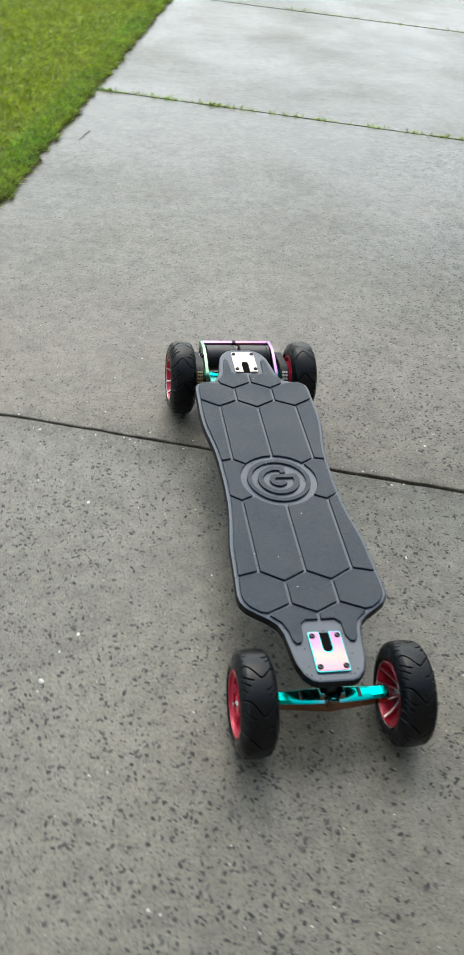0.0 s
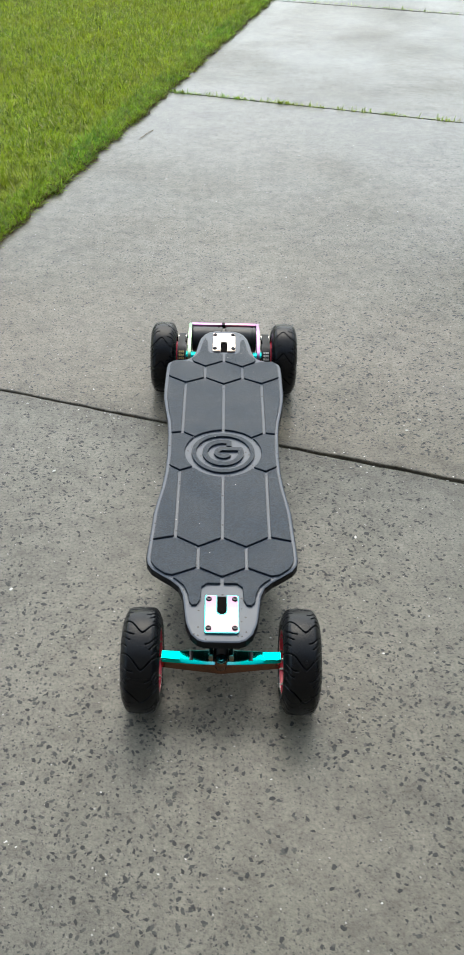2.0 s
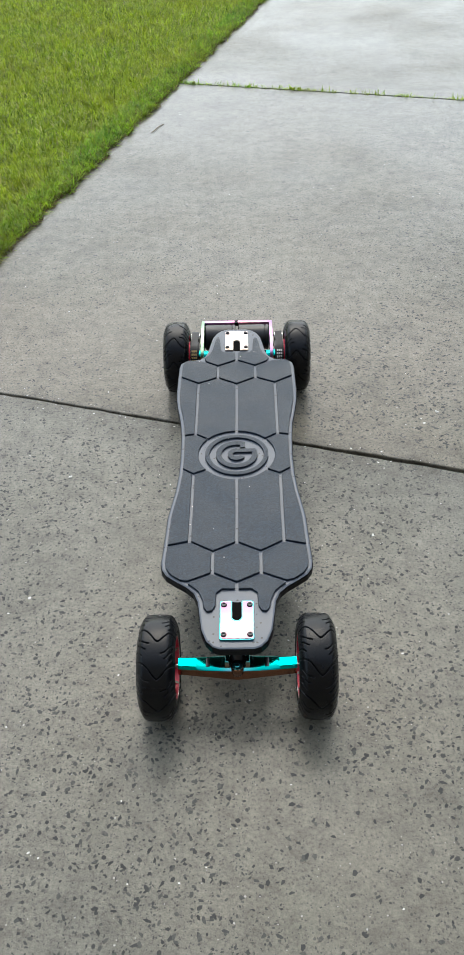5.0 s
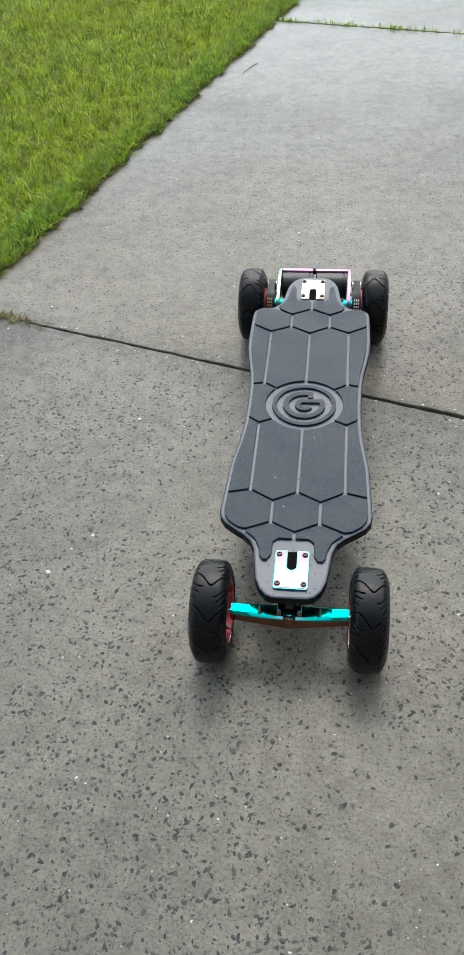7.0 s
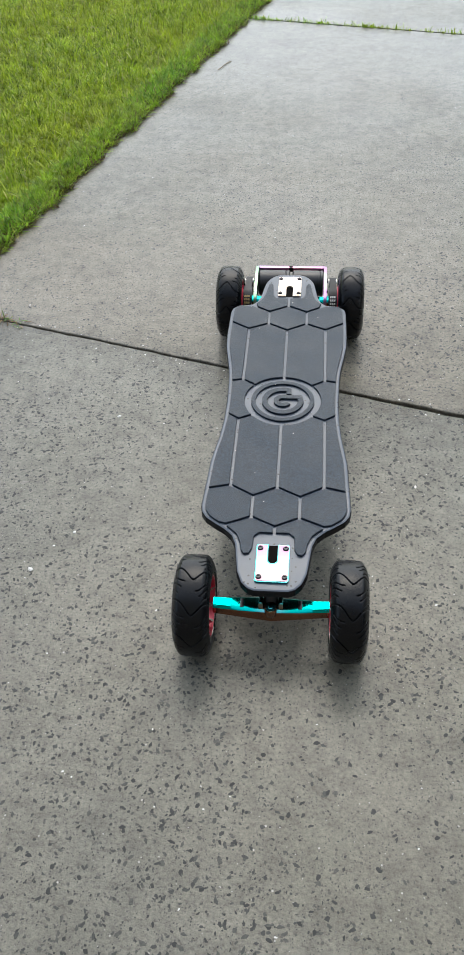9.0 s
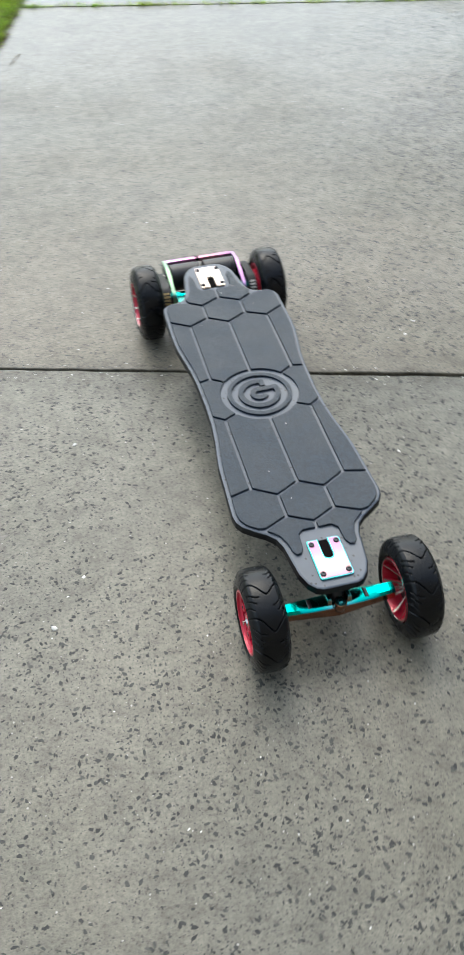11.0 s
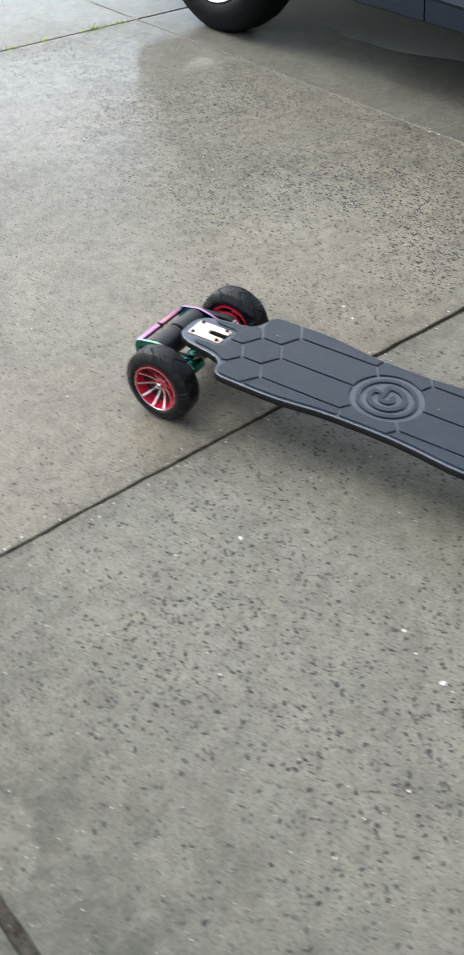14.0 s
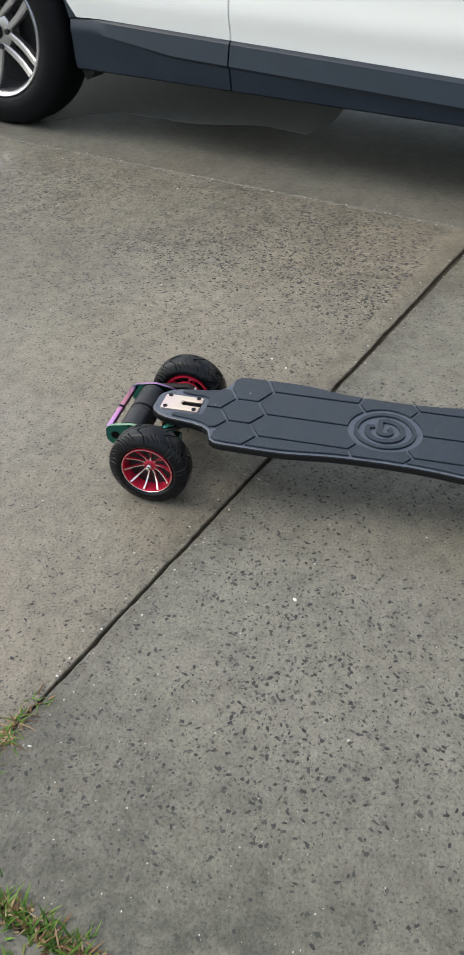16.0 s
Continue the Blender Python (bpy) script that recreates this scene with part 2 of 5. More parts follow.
THATCH = leaf("dry_thatch", [(0.0, (0.052, 0.035, 0.015)), (0.6, (0.119, 0.081, 0.035)), (1.0, (0.182, 0.133, 0.063))], 0.8, (0.091, 0.063, 0.028), 0.1)

def aggregate(name, island):
    """Grey wet stone set in the cement, each piece of its own shade."""
    a = Mat(name, rough=0.5)
    r = a.random(island)
    col = a.ramp(r, [(0.0, (0.026, 0.027, 0.024)), (0.35, (0.052, 0.054, 0.047)), (0.7, (0.080, 0.082, 0.071)), (1.0, (0.125, 0.122, 0.103))])
    a.put("Base Color", a.mix(a.noise(a.world(), 300, 3), col, (0.025, 0.026, 0.026)))
    a.put("Coat Weight", 0.12), a.put("Coat Roughness", 0.4), a.put("Coat IOR", 1.33), a.put("Specular IOR Level", 0.22)
    a.bump(a.noise(a.world(), 400, 3), 0.4, 0.0006)
    return a.m


STONE = aggregate("aggregate_stone", True)
STONE_PIECE = aggregate("single_aggregate_stone", False)
a = Mat("pale_quartz", rough=0.35)
a.put("Base Color", a.mix(a.noise(a.world(), 200, 3), (0.42, 0.41, 0.37), (0.62, 0.61, 0.57)))
QUARTZ = a.m
a = Mat("dull_grit", rough=0.8)
a.put("Base Color", a.ramp(a.random(island=True), [(0.0, (0.12, 0.115, 0.10)), (0.6, (0.24, 0.235, 0.21)), (1.0, (0.42, 0.41, 0.37))]))
PALE_GRIT = a.m

PAD = grain_plastic("grip_rubber_pad", (0.0115, 0.0205, 0.0320), 0.54, 700, 0.0018, 0.0, 0.75)
FLOOR_RUBBER = grain_plastic("smooth_rubber_groove", (0.056, 0.070, 0.094), 0.38, 500, 0.0002, 0.16)
FLOOR_RUBBER.node_tree.nodes["Principled BSDF"].inputs["Specular IOR Level"].default_value = 0.6
DECK_SIDE = grain_plastic("black_deck_edge", (0.005, 0.0055, 0.0065), 0.5, 500, 0.0003)
DECK_SIDE.node_tree.nodes["Principled BSDF"].inputs["Specular IOR Level"].default_value = 0.25
TYRE = grain_plastic("damp_tyre_rubber", (0.0022, 0.0028, 0.004), 0.27, 700, 0.0003)
TYRE.node_tree.nodes["Principled BSDF"].inputs["Specular IOR Level"].default_value = 0.27
CAR_TYRE = grain_plastic("car_tyre_rubber", (0.0032, 0.0038, 0.0050), 0.55, 200, 0.0006)
CAR_TYRE.node_tree.nodes["Principled BSDF"].inputs["Specular IOR Level"].default_value = 0.13
BLACK = grain_plastic("black_motor_paint", (0.009, 0.009, 0.011), 0.38, 900, 0.0002)
BELT = grain_plastic("black_belt", (0.015, 0.015, 0.015), 0.6, 500, 0.0003)
CLADDING = grain_plastic("dark_blue_grey_cladding", (0.010, 0.019, 0.032), 0.42, 800, 0.0002)
CLADDING.node_tree.nodes["Principled BSDF"].inputs["Specular IOR Level"].default_value = 0.38
BOLT = Mat("dark_bolt_steel", (0.045, 0.045, 0.05), 0.35, 1.0).m
STEEL = Mat("bare_steel", (0.62, 0.60, 0.57), 0.25, 1.0).m
# flat black that paints the shade inside slots and holes
HOLE_SHADE = Mat("black_hole_shade", (0.006, 0.005, 0.0045), 0.95, Specular_IOR_Level=0.05).m
GOLD = Mat("printed_gold", (0.42, 0.31, 0.12), 0.5, 0.2).m
WHITE_MARK = Mat("printed_white", (0.65, 0.65, 0.62), 0.6).m

a = Mat("red_anodised_rim", metal=0.2, rough=0.3)
a.put("Base Color", a.mix(a.noise(a.coords(), 60, 3), (0.47, 0.010, 0.036), (0.60, 0.022, 0.060)))
a.put("Coat Weight", 0.3), a.put("Coat Roughness", 0.12)
RED = a.m
a = Mat("machined_spoke_face", metal=1.0, rough=0.22)
a.put("Base Color", a.mix(a.noise(a.coords(), 150, 3), (0.66, 0.52, 0.50), (0.86, 0.78, 0.75)))
MACHINED = a.m

PINK_PLATE = film_metal("pink_rainbow_plate", [(0.0, (0.41, 0.225, 0.30)), (0.4, (0.45, 0.30, 0.27)), (0.7, (0.39, 0.20, 0.30)), (1.0, (0.32, 0.17, 0.31))], 1, 0.075, 0.42)
CREAM_PLATE = film_metal("cream_rainbow_plate", [(0.0, (0.70, 0.57, 0.47)), (0.5, (0.76, 0.66, 0.55)), (1.0, (0.72, 0.60, 0.58))], 1, 0.075, 0.4)
TEAL_RIM = film_metal("teal_film", [(0.0, (0.068, 0.490, 0.449)), (1.0, (0.109, 0.422, 0.490))], 0, 0.06, 0.2)
HANGER = film_metal("teal_rainbow_hanger", [(0.0, (0.007, 0.340, 0.272)), (0.3, (0.007, 0.408, 0.367)), (0.5, (0.170, 0.374, 0.422)), (0.7, (0.007, 0.422, 0.354)), (1.0, (0.007, 0.326, 0.313))], 0, 0.18, 0.16, (0.394, 0.184, 0.109))
COPPER_FILM = film_metal("copper_film", [(0.0, (0.30, 0.14, 0.08)), (1.0, (0.40, 0.21, 0.13))], 0, 0.03, 0.25)
GREEN_FILM = film_metal("green_film", [(0.0, (0.09, 0.32, 0.18)), (0.6, (0.14, 0.36, 0.21)), (1.0, (0.26, 0.40, 0.27))], 1, 0.12, 0.3)
DEEP_GREEN = film_metal("deep_green_film", [(0.0, (0.008, 0.120, 0.092)), (0.6, (0.012, 0.190, 0.130)), (1.0, (0.040, 0.190, 0.165))], 1, 0.12, 0.25)
LILAC_FILM = film_metal("lilac_film", [(0.0, (0.26, 0.12, 0.34)), (0.6, (0.32, 0.16, 0.38)), (1.0, (0.40, 0.23, 0.43))], 1, 0.12, 0.3)
PINK_BAR = film_metal("pink_film", [(0.0, (0.42, 0.25, 0.48)), (0.35, (0.52, 0.22, 0.42)), (0.65, (0.56, 0.25, 0.31)), (1.0, (0.47, 0.22, 0.44))], 0, 0.15, 0.3)

a = Mat("white_car_paint", (0.80, 0.81, 0.79), 0.30)
a.put("Coat Weight", 0.6), a.put("Coat Roughness", 0.05)
a.put("Base Color", a.mix(a.noise(a.coords(), 3.0, 4), (0.83, 0.84, 0.82), (0.88, 0.89, 0.87)))
PAINT = a.m
a = Mat("dark_window_glass", (0.012, 0.014, 0.015), 0.04)
a.put("Coat Weight", 0.5)
GLASS = a.m
a = Mat("silver_alloy", metal=0.9, rough=0.3)
a.put("Base Color", a.mix(a.noise(a.coords(), 40, 3), (0.32, 0.32, 0.33), (0.43, 0.43, 0.44)))
ALLOY = a.m
RED_LENS = Mat("red_lamp_lens", (0.35, 0.01, 0.01), 0.1).m
CLEAR_LENS = Mat("clear_lamp_lens", (0.6, 0.62, 0.64), 0.08).m
UNDER = grain_plastic("underbody_black", (0.010, 0.010, 0.011), 0.8, 100, 0.001)


# ---- mesh helpers ----
def part(name, bm, material, parent=None, label="", smooth=None):
    """Links a bmesh as one mesh object under a thing or part."""
    bmesh.ops.recalc_face_normals(bm, faces=bm.faces)
    me = bpy.data.meshes.new(name)
    bm.to_mesh(me)
    bm.free()
    for m in material if isinstance(material, (list, tuple)) else (material,):
        me.materials.append(m)
    if smooth is not None:
        me.shade_smooth() if smooth >= 180 else me.set_sharp_from_angle(angle=radians(smooth))
        if smooth < 180:
            me.polygons.foreach_set("use_smooth", [True] * len(me.polygons))
            me.set_sharp_from_angle(angle=radians(smooth))
    ob = new(name, me)
    if parent:
        ob.parent = parent
    if label:
        ob["label"] = label
    return ob


def thing(name, label, category, m=Matrix(), group="", kind=""):
    ob = tagged(new(name), label, category, group, kind)
    ob.empty_display_size = 0.1
    ob.matrix_world = m
    return ob


def area2(poly):
    return sum(x0 * y1 - x1 * y0 for (x0, y0), (x1, y1) in zip(poly, poly[1:] + poly[:1]))


def inset(poly, d):
    """The polygon moved inwards by d, with mitred corners."""
    if area2(poly) < 0:
        poly = poly[::-1]
    out = []
    n = len(poly)
    for i in range(n):
        p0, p1, p2 = (Vector(poly[(i + k) % n]) for k in (-1, 0, 1))
        e0, e1 = (p1 - p0).normalized(), (p2 - p1).normalized()
        n0, n1 = Vector((-e0.y, e0.x)), Vector((-e1.y, e1.x))
        m = n0 + n1
        m = m / max(0.45, m.dot(n0)) if m.length > 1e-6 else n0
        q = p1 + m * d
        out.append((q.x, q.y))
    return out


def prism(bm, poly, z0, z1, bevel=0.0, lower=0.0):
    """An upright prism over a flat outline, with a chamfer along its top (and bottom) edge."""
    if area2(poly) < 0:
        poly = poly[::-1]
    rings = []
    if lower:
        rings += [(inset(poly, lower), z0), (poly, z0 + lower)]
    else:
        rings += [(poly, z0)]
    if bevel:
        rings += [(poly, z1 - bevel), (inset(poly, bevel * 0.35), z1 - bevel * 0.3), (inset(poly, bevel), z1)]
    else:
        rings += [(poly, z1)]
    vs = [[bm.verts.new((x, y, z)) for x, y in ring] for ring, z in rings]
    n = len(poly)
    for lo, hi in zip(vs, vs[1:]):
        for i in range(n):
            bm.faces.new((lo[i], lo[(i + 1) % n], hi[(i + 1) % n], hi[i]))
    bm.faces.new(vs[-1])
    bm.faces.new(vs[0][::-1])
    return bm


def box(bm, x0, x1, y0, y1, z0, z1, bevel=0.0, m=None):
    start = len(bm.verts)
    b = min(bevel, 0.45 * min(x1 - x0, y1 - y0, z1 - z0))
    prism(bm, [(x0, y0), (x1, y0), (x1, y1), (x0, y1)], z0, z1, b, b)
    if m is not None:
        bm.verts.ensure_lookup_table()
        for v in bm.verts[start:]:
            v.co = m @ v.co
    return bm


def lathe(bm, profile, n=48, axis="x", centre=(0, 0, 0), closed=False):
    """Turns (along, radius) points round an axis."""
    rings = []
    for s, r in profile:
        ring = []
        for k in range(n):
            c, d = r * math.cos(2 * math.pi * k / n), r * math.sin(2 * math.pi * k / n)
            q = {"x": (s, c, d), "y": (c, s, d), "z": (c, d, s)}[axis]
            ring.append(bm.verts.new(Vector(centre) + Vector(q)))
        rings.append(ring)
    pairs = list(zip(rings, rings[1:])) + ([(rings[-1], rings[0])] if closed else [])
    for a, b in pairs:
        for k in range(n):
            bm.faces.new((a[k], a[(k + 1) % n], b[(k + 1) % n], b[k]))
    if not closed:
        for ring in (rings[0], rings[-1]):
            bm.faces.new(ring)
    return bm


def arc(cx, cy, r, a0, a1, n=12):
    return [(cx + r * math.cos(radians(a0 + (a1 - a0) * k / n)), cy + r * math.sin(radians(a0 + (a1 - a0) * k / n))) for k in range(n + 1)]


def smooth_poly(poly, r=0.01, n=4):
    """Rounds the corners of a polygon."""
    out = []
    k = len(poly)
    for i in range(k):
        p0, p1, p2 = (Vector(poly[(i + j) % k]) for j in (-1, 0, 1))
        a, b = p0 - p1, p2 - p1
        d = min(r, 0.45 * a.length, 0.45 * b.length)
        s, e = p1 + a.normalized() * d, p1 + b.normalized() * d
        for j in range(n + 1):
            t = j / n
            q = s.lerp(p1, t).lerp(p1.lerp(e, t), t)
            out.append((q.x, q.y))
    return out


# ---- the driveway's own axes: u along, v across ----
TH = radians(15.1)
U, V = Vector((math.sin(TH), math.cos(TH))), Vector((math.cos(TH), -math.sin(TH)))


def uv(u, v):
    q = U * u + V * v
    return q.x, q.y


LEFT_V, EDGE_V, MID_V, RIGHT_V = -0.965, -0.998, 1.348, 3.9


def j0(v):
    return -2.08 - 0.02 * v


def j1(v):
    return 0.255 - 0.03 * v


def j1_low(v):
    return j1(v) - (0.0005 + 0.0030 * (v + 0.96))


def j1_high(v):
    return j1(v) + (0.0005 + 0.0030 * (v + 0.96))


def j2(v):
    return 2.58 + 0.0 * v


def j3(v):
    return 4.60 + 0.03 * v


def j4(v):
    return 6.9 + 0.02 * v


def j5(v):
    return 9.2


def jm(v):
    return -4.4


# ---- ground ----
bm = bmesh.new()
R = 400
vs = [bm.verts.new((x, y, -0.03)) for x, y in ((-R, -R), (R, -R), (R, R), (-R, R))]
bm.faces.new(vs)
tagged(part("ground", bm, SOIL), "earth and turf under the lawn, reaching to the horizon", "ground", kind="structure")
bm = bmesh.new()
corners = [uv(-4.35, LEFT_V - 1.15), uv(-4.35, RIGHT_V - 0.05), uv(9.1, RIGHT_V - 0.05), uv(9.1, LEFT_V + 0.03), uv(j1(LEFT_V) - 0.02, LEFT_V + 0.03), uv(j1(LEFT_V) - 0.02, LEFT_V - 1.15)]
prism(bm, corners, -0.09, -0.009)
tagged(part("joint_bed", bm, DIRT), "dark wet dirt filling the joints of the driveway", "ground", kind="structure")

driveway = thing("driveway", "damp grey concrete driveway of large slabs with open joints", "driveway", kind="structure")


def slab(name, f0, f1, v0, v1, mat, g0=0.004, g1=0.004, gl=0.004, gr=0.004, rough=0.0012):
    """One cast slab between two joints, with slightly crumbled arrises."""
    rng = random.Random(int(1000 * v0 + 77 * f0(0)))
    a, b, c, d = uv(f0(v0) + g0, v0 + gl), uv(f0(v1) + g0, v1 - gr), uv(f1(v1) - g1, v1 - gr), uv(f1(v0) - g1, v0 + gl)
    pts = []
    for p, q in ((a, b), (b, c), (c, d), (d, a)):
        p, q = Vector(p), Vector(q)
        n = max(2, int((q - p).length / 0.016))
        side = Vector((-(q - p).y, (q - p).x)).normalized()
        for k in range(n):
            w = noise.noise(Vector((p.x * 7 + k * 0.16, p.y * 5, 1.7))) + 0.8 * noise.noise(Vector((p.x * 9 + k * 0.6, p.y, 5.1))) + 0.35 * rng.uniform(-1, 1)
            e = p.lerp(q, k / n) + side * (rough * (w + 0.6) if k else 0)
            eu, ev = e.dot(U), e.dot(V)
            if abs(eu - j1(ev)) < 0.03:
                e += U * (0.0022 * noise.noise(Vector((ev * 3.1, 0, 2.2))) + 0.0015 * noise.noise(Vector((ev * 14.0, 0, 4.2))) + 0.0010 * noise.noise(Vector((ev * 47.0, 0, 6.2))))
            pts.append((e.x, e.y))
    bm = bmesh.new()
    prism(bm, pts, -0.1, 0.0, 0.0025)
    return part(name, bm, mat, driveway)


near_slab = slab("slab", j0, j1_low, EDGE_V, MID_V, CON_NEAR, 0.004, 0.0, gl=0.008, rough=0.0020)
slab("slab", j1_high, j2, LEFT_V, MID_V, CON_FAR, 0.0, 0.0035, rough=0.0020)
slab("slab", j2, j3, LEFT_V, MID_V, CON_FAR, 0.0035, 0.006)
slab("slab", j3, j4, LEFT_V, MID_V, CON_FAR, 0.006, 0.006)
slab("slab", j4, j5, LEFT_V, MID_V, CON_FAR)
slab("slab", jm, j0, EDGE_V, MID_V, CON_NEAR, gl=0.008)
slab("slab", j0, j1, MID_V, RIGHT_V, CON_SIDE)
slab("slab", j1, j2, MID_V, RIGHT_V, CON_SIDE)
slab("slab", j2, j3, MID_V, RIGHT_V, CON_SIDE, 0.006, 0.006)
slab("slab", j3, j4, MID_V, RIGHT_V, CON_SIDE)
slab("slab", j4, j5, MID_V, RIGHT_V, CON_SIDE)
slab("slab", jm, j0, MID_V, RIGHT_V, CON_SIDE)
slab("slab", j0, j1, EDGE_V - 1.2, EDGE_V, CON_NEAR, gr=0.009)
slab("slab", jm, j0, EDGE_V - 1.2, EDGE_V, CON_NEAR, gr=0.009)

a = Mat("dry_concrete", rough=0.9)
p = a.world()
a.put("Base Color", a.mix(a.noise(p, 14, 6), (0.28, 0.283, 0.25), (0.37, 0.372, 0.33)))
a.bump(a.noise(p, 150, 4), 0.4, 0.001)
bm = bmesh.new()
edge = [(2.12, 1.66), (2.255, 1.464), (2.33, 1.36), (2.241, 1.132), (2.26, 0.926), (2.27, 0.721), (2.20, 0.556), (2.28, 0.52), (2.391, 0.502), (2.70, 0.44), (3.35, 0.75), (3.55, 1.55), (2.75, 1.95)]
ragged = []
for q0, q1 in zip(edge, edge[1:] + edge[:1]):
    for k in range(14):
        q = Vector(q0).lerp(Vector(q1), k / 14)
        q += 0.035 * Vector((noise.noise(Vector((q.x * 6, q.y * 6, 0))), noise.noise(Vector((q.x * 6, q.y * 6, 9)))))
        ragged.append((q.x, q.y))
prism(bm, smooth_poly(ragged, 0.03, 2), -0.001, 0.0008, 0.0004)
tagged(part("dry_patch", bm, a.m), "pale dry patch of concrete sheltered under the car", "dry patch", kind="structure")

bm = bmesh.new()
for k in range(120):
    u0 = -4.3 + k * 0.038
    if u0 + 0.038 > j1(LEFT_V):
        break
    prism(bm, [uv(u0, EDGE_V - 0.0115), uv(u0 + 0.0379, EDGE_V - 0.0115), uv(u0 + 0.0379, EDGE_V + 0.0095), uv(u0, EDGE_V + 0.0095)], -0.02, -0.0075 + 0.003 * noise.noise(Vector((k * 0.5, 8, 0))))
tagged(part("edge_joint_filler", bm, EDGE_DIRT), "dirt packed in the joint along the driveway edge", "joint filler", kind="structure")

# unseen wall added behind the walker to block sky light and close the drive
a = Mat("sky_block_brown", rough=0.9)
a.put("Base Color", a.mix(a.noise(a.world(), 5, 5), (0.16, 0.14, 0.12), (0.22, 0.20, 0.17)))
a.bump(a.noise(a.world(), 80, 4), 0.3, 0.003)
bm = bmesh.new()
prism(bm, [uv(-2.55, -1.0), uv(-2.55, 5.4), uv(-2.30, 5.4), uv(-2.30, -1.0)], -0.1, 3.9)
tagged(part("wall_house", bm, a.m), "unseen plain brownish wall added at the head of the drive to block sky light", "wall", kind="structure")

# crumbly pale filling along the lengthwise joint beside the car
rng = random.Random(5)
bm = bmesh.new()
for k in range(420):
    u0, u1 = -1.5 + k * 0.016, -1.5 + k * 0.016 + 0.0159
    w = 0.0066 + 0.006 * noise.noise(Vector((k * 0.31, 0, 0)))
    prism(bm, [uv(u0, MID_V - w), uv(u1, MID_V - w), uv(u1, MID_V + w), uv(u0, MID_V + w)], -0.014, -0.0010 + 0.0045 * noise.noise(Vector((k * 0.17, 3, 0))) + 0.0015 * noise.noise(Vector((k * 0.7, 6, 0))))
tagged(part("joint_filler", bm, JOINT_SAND), "pale crumbly mortar filling the lengthwise driveway joint", "joint filler", kind="structure")


def chips(name, label, spots, mat, height=0.00012):
    """Many flat angular stones set flush in the cement; spots: (x, y, radius)."""
    rng = random.Random(len(spots))
    co, faces = [], []
    for x, y, r in spots:
        k = rng.randint(4, 6)
        st, turn = rng.uniform(1.0, 2.3), rng.uniform(0, math.pi)
        base = len(co)
        zt = height * rng.uniform(0.2, 1.0)
        for j in range(k):
            an = 2 * math.pi * (j + rng.uniform(-0.33, 0.33)) / k
            rr = r * rng.uniform(0.65, 1.1)
            px, py = rr * st ** 0.5 * math.cos(an), rr / st ** 0.5 * math.sin(an)
            co.append((x + px * math.cos(turn) - py * math.sin(turn), y + px * math.sin(turn) + py * math.cos(turn), 0.0003))
        co.append((x, y, zt + 0.0003))
        faces += [(base + j, base + (j + 1) % k, base + k) for j in range(k)]
    me = bpy.data.meshes.new(name)
    me.from_pydata(co, [], faces)
    me.materials.append(mat)
    return tagged(new(name, me), label, "aggregate", kind="stuff")


rng = random.Random(11)
dark, pale = [], []
while len(dark) < 42000:
    u, v = rng.uniform(-1.75, 0.24), rng.uniform(-0.98, 1.33)
    x, y = uv(u, v)
    if v < -0.7 and rng.random() < 0.75 * (-0.7 - v) / 0.25:
        continue
    if noise.noise(Vector((x * 3, y * 3, 0))) + 0.55 * rng.uniform(-1, 1) < -0.25 or u > j1(v) - 0.012:
        continue
    r = 0.0009 + 0.0038 * rng.random() ** 2.4
    dark.append((x, y, r))
for k in range(420):
    x, y = uv(rng.uniform(-1.7, 0.22), rng.uniform(-0.94, 1.33))
    pale.append((x, y, 0.0008 + 0.0016 * rng.random() ** 3))
while len(dark) < 71000:
    u, v = rng.uniform(0.30, 2.55), rng.uniform(-0.9, 1.34)
    if rng.random() < 0.45 * (u - 0.3) / 2.2:
        continue
    x, y = uv(u, v)
    if noise.noise(Vector((x * 2, y * 2, 4))) + 0.6 * rng.uniform(-1, 1) < -0.15:
        continue
    bare = min(1.0, max(0.0, (0.75 - v) / 0.8))
    if rng.random() < 0.45 * bare:
        continue
    dark.append((x, y, 0.0015 - 0.0003 * bare + (0.0050 - 0.0022 * bare) * rng.random() ** (1.8 + 0.9 * bare)))
while len(dark) < 80000:
    x, y = uv(rng.uniform(-0.6, 2.5), rng.uniform(1.36, 2.3))
    dark.append((x, y, 0.0016 + 0.0042 * rng.random() ** 2.0))
while len(dark) < 85000:
    x, y = uv(rng.uniform(-1.0, 0.2), rng.uniform(-1.9, -1.0))
    dark.append((x, y, 0.0008 + 0.0030 * rng.random() ** 3))
for k in range(260):
    x, y = uv(rng.uniform(0.3, 2.5), rng.uniform(-0.9, 1.9))
    pale.append((x, y, 0.0008 + 0.0018 * rng.random() ** 3))
# crumbs along the filled lengthwise joint
for k in range(1100):
    x, y = uv(rng.uniform(-0.8, 2.6), MID_V + rng.gauss(0, 0.012))
    (pale if rng.random() < 0.35 else dark).append((x, y, 0.0008 + 0.0024 * rng.random() ** 2.5))
# crumbs and grit along the cross joint
for k in range(2600):
    v = rng.uniform(-0.95, 1.34)
    side = rng.choice((-1, 1)) * (0.006 + abs(rng.gauss(0, 0.014)))
    x, y = uv(j1(v) + side, v)
    (dark if rng.random() < 0.94 else pale).append((x, y, 0.0007 + 0.0022 * rng.random() ** 3))
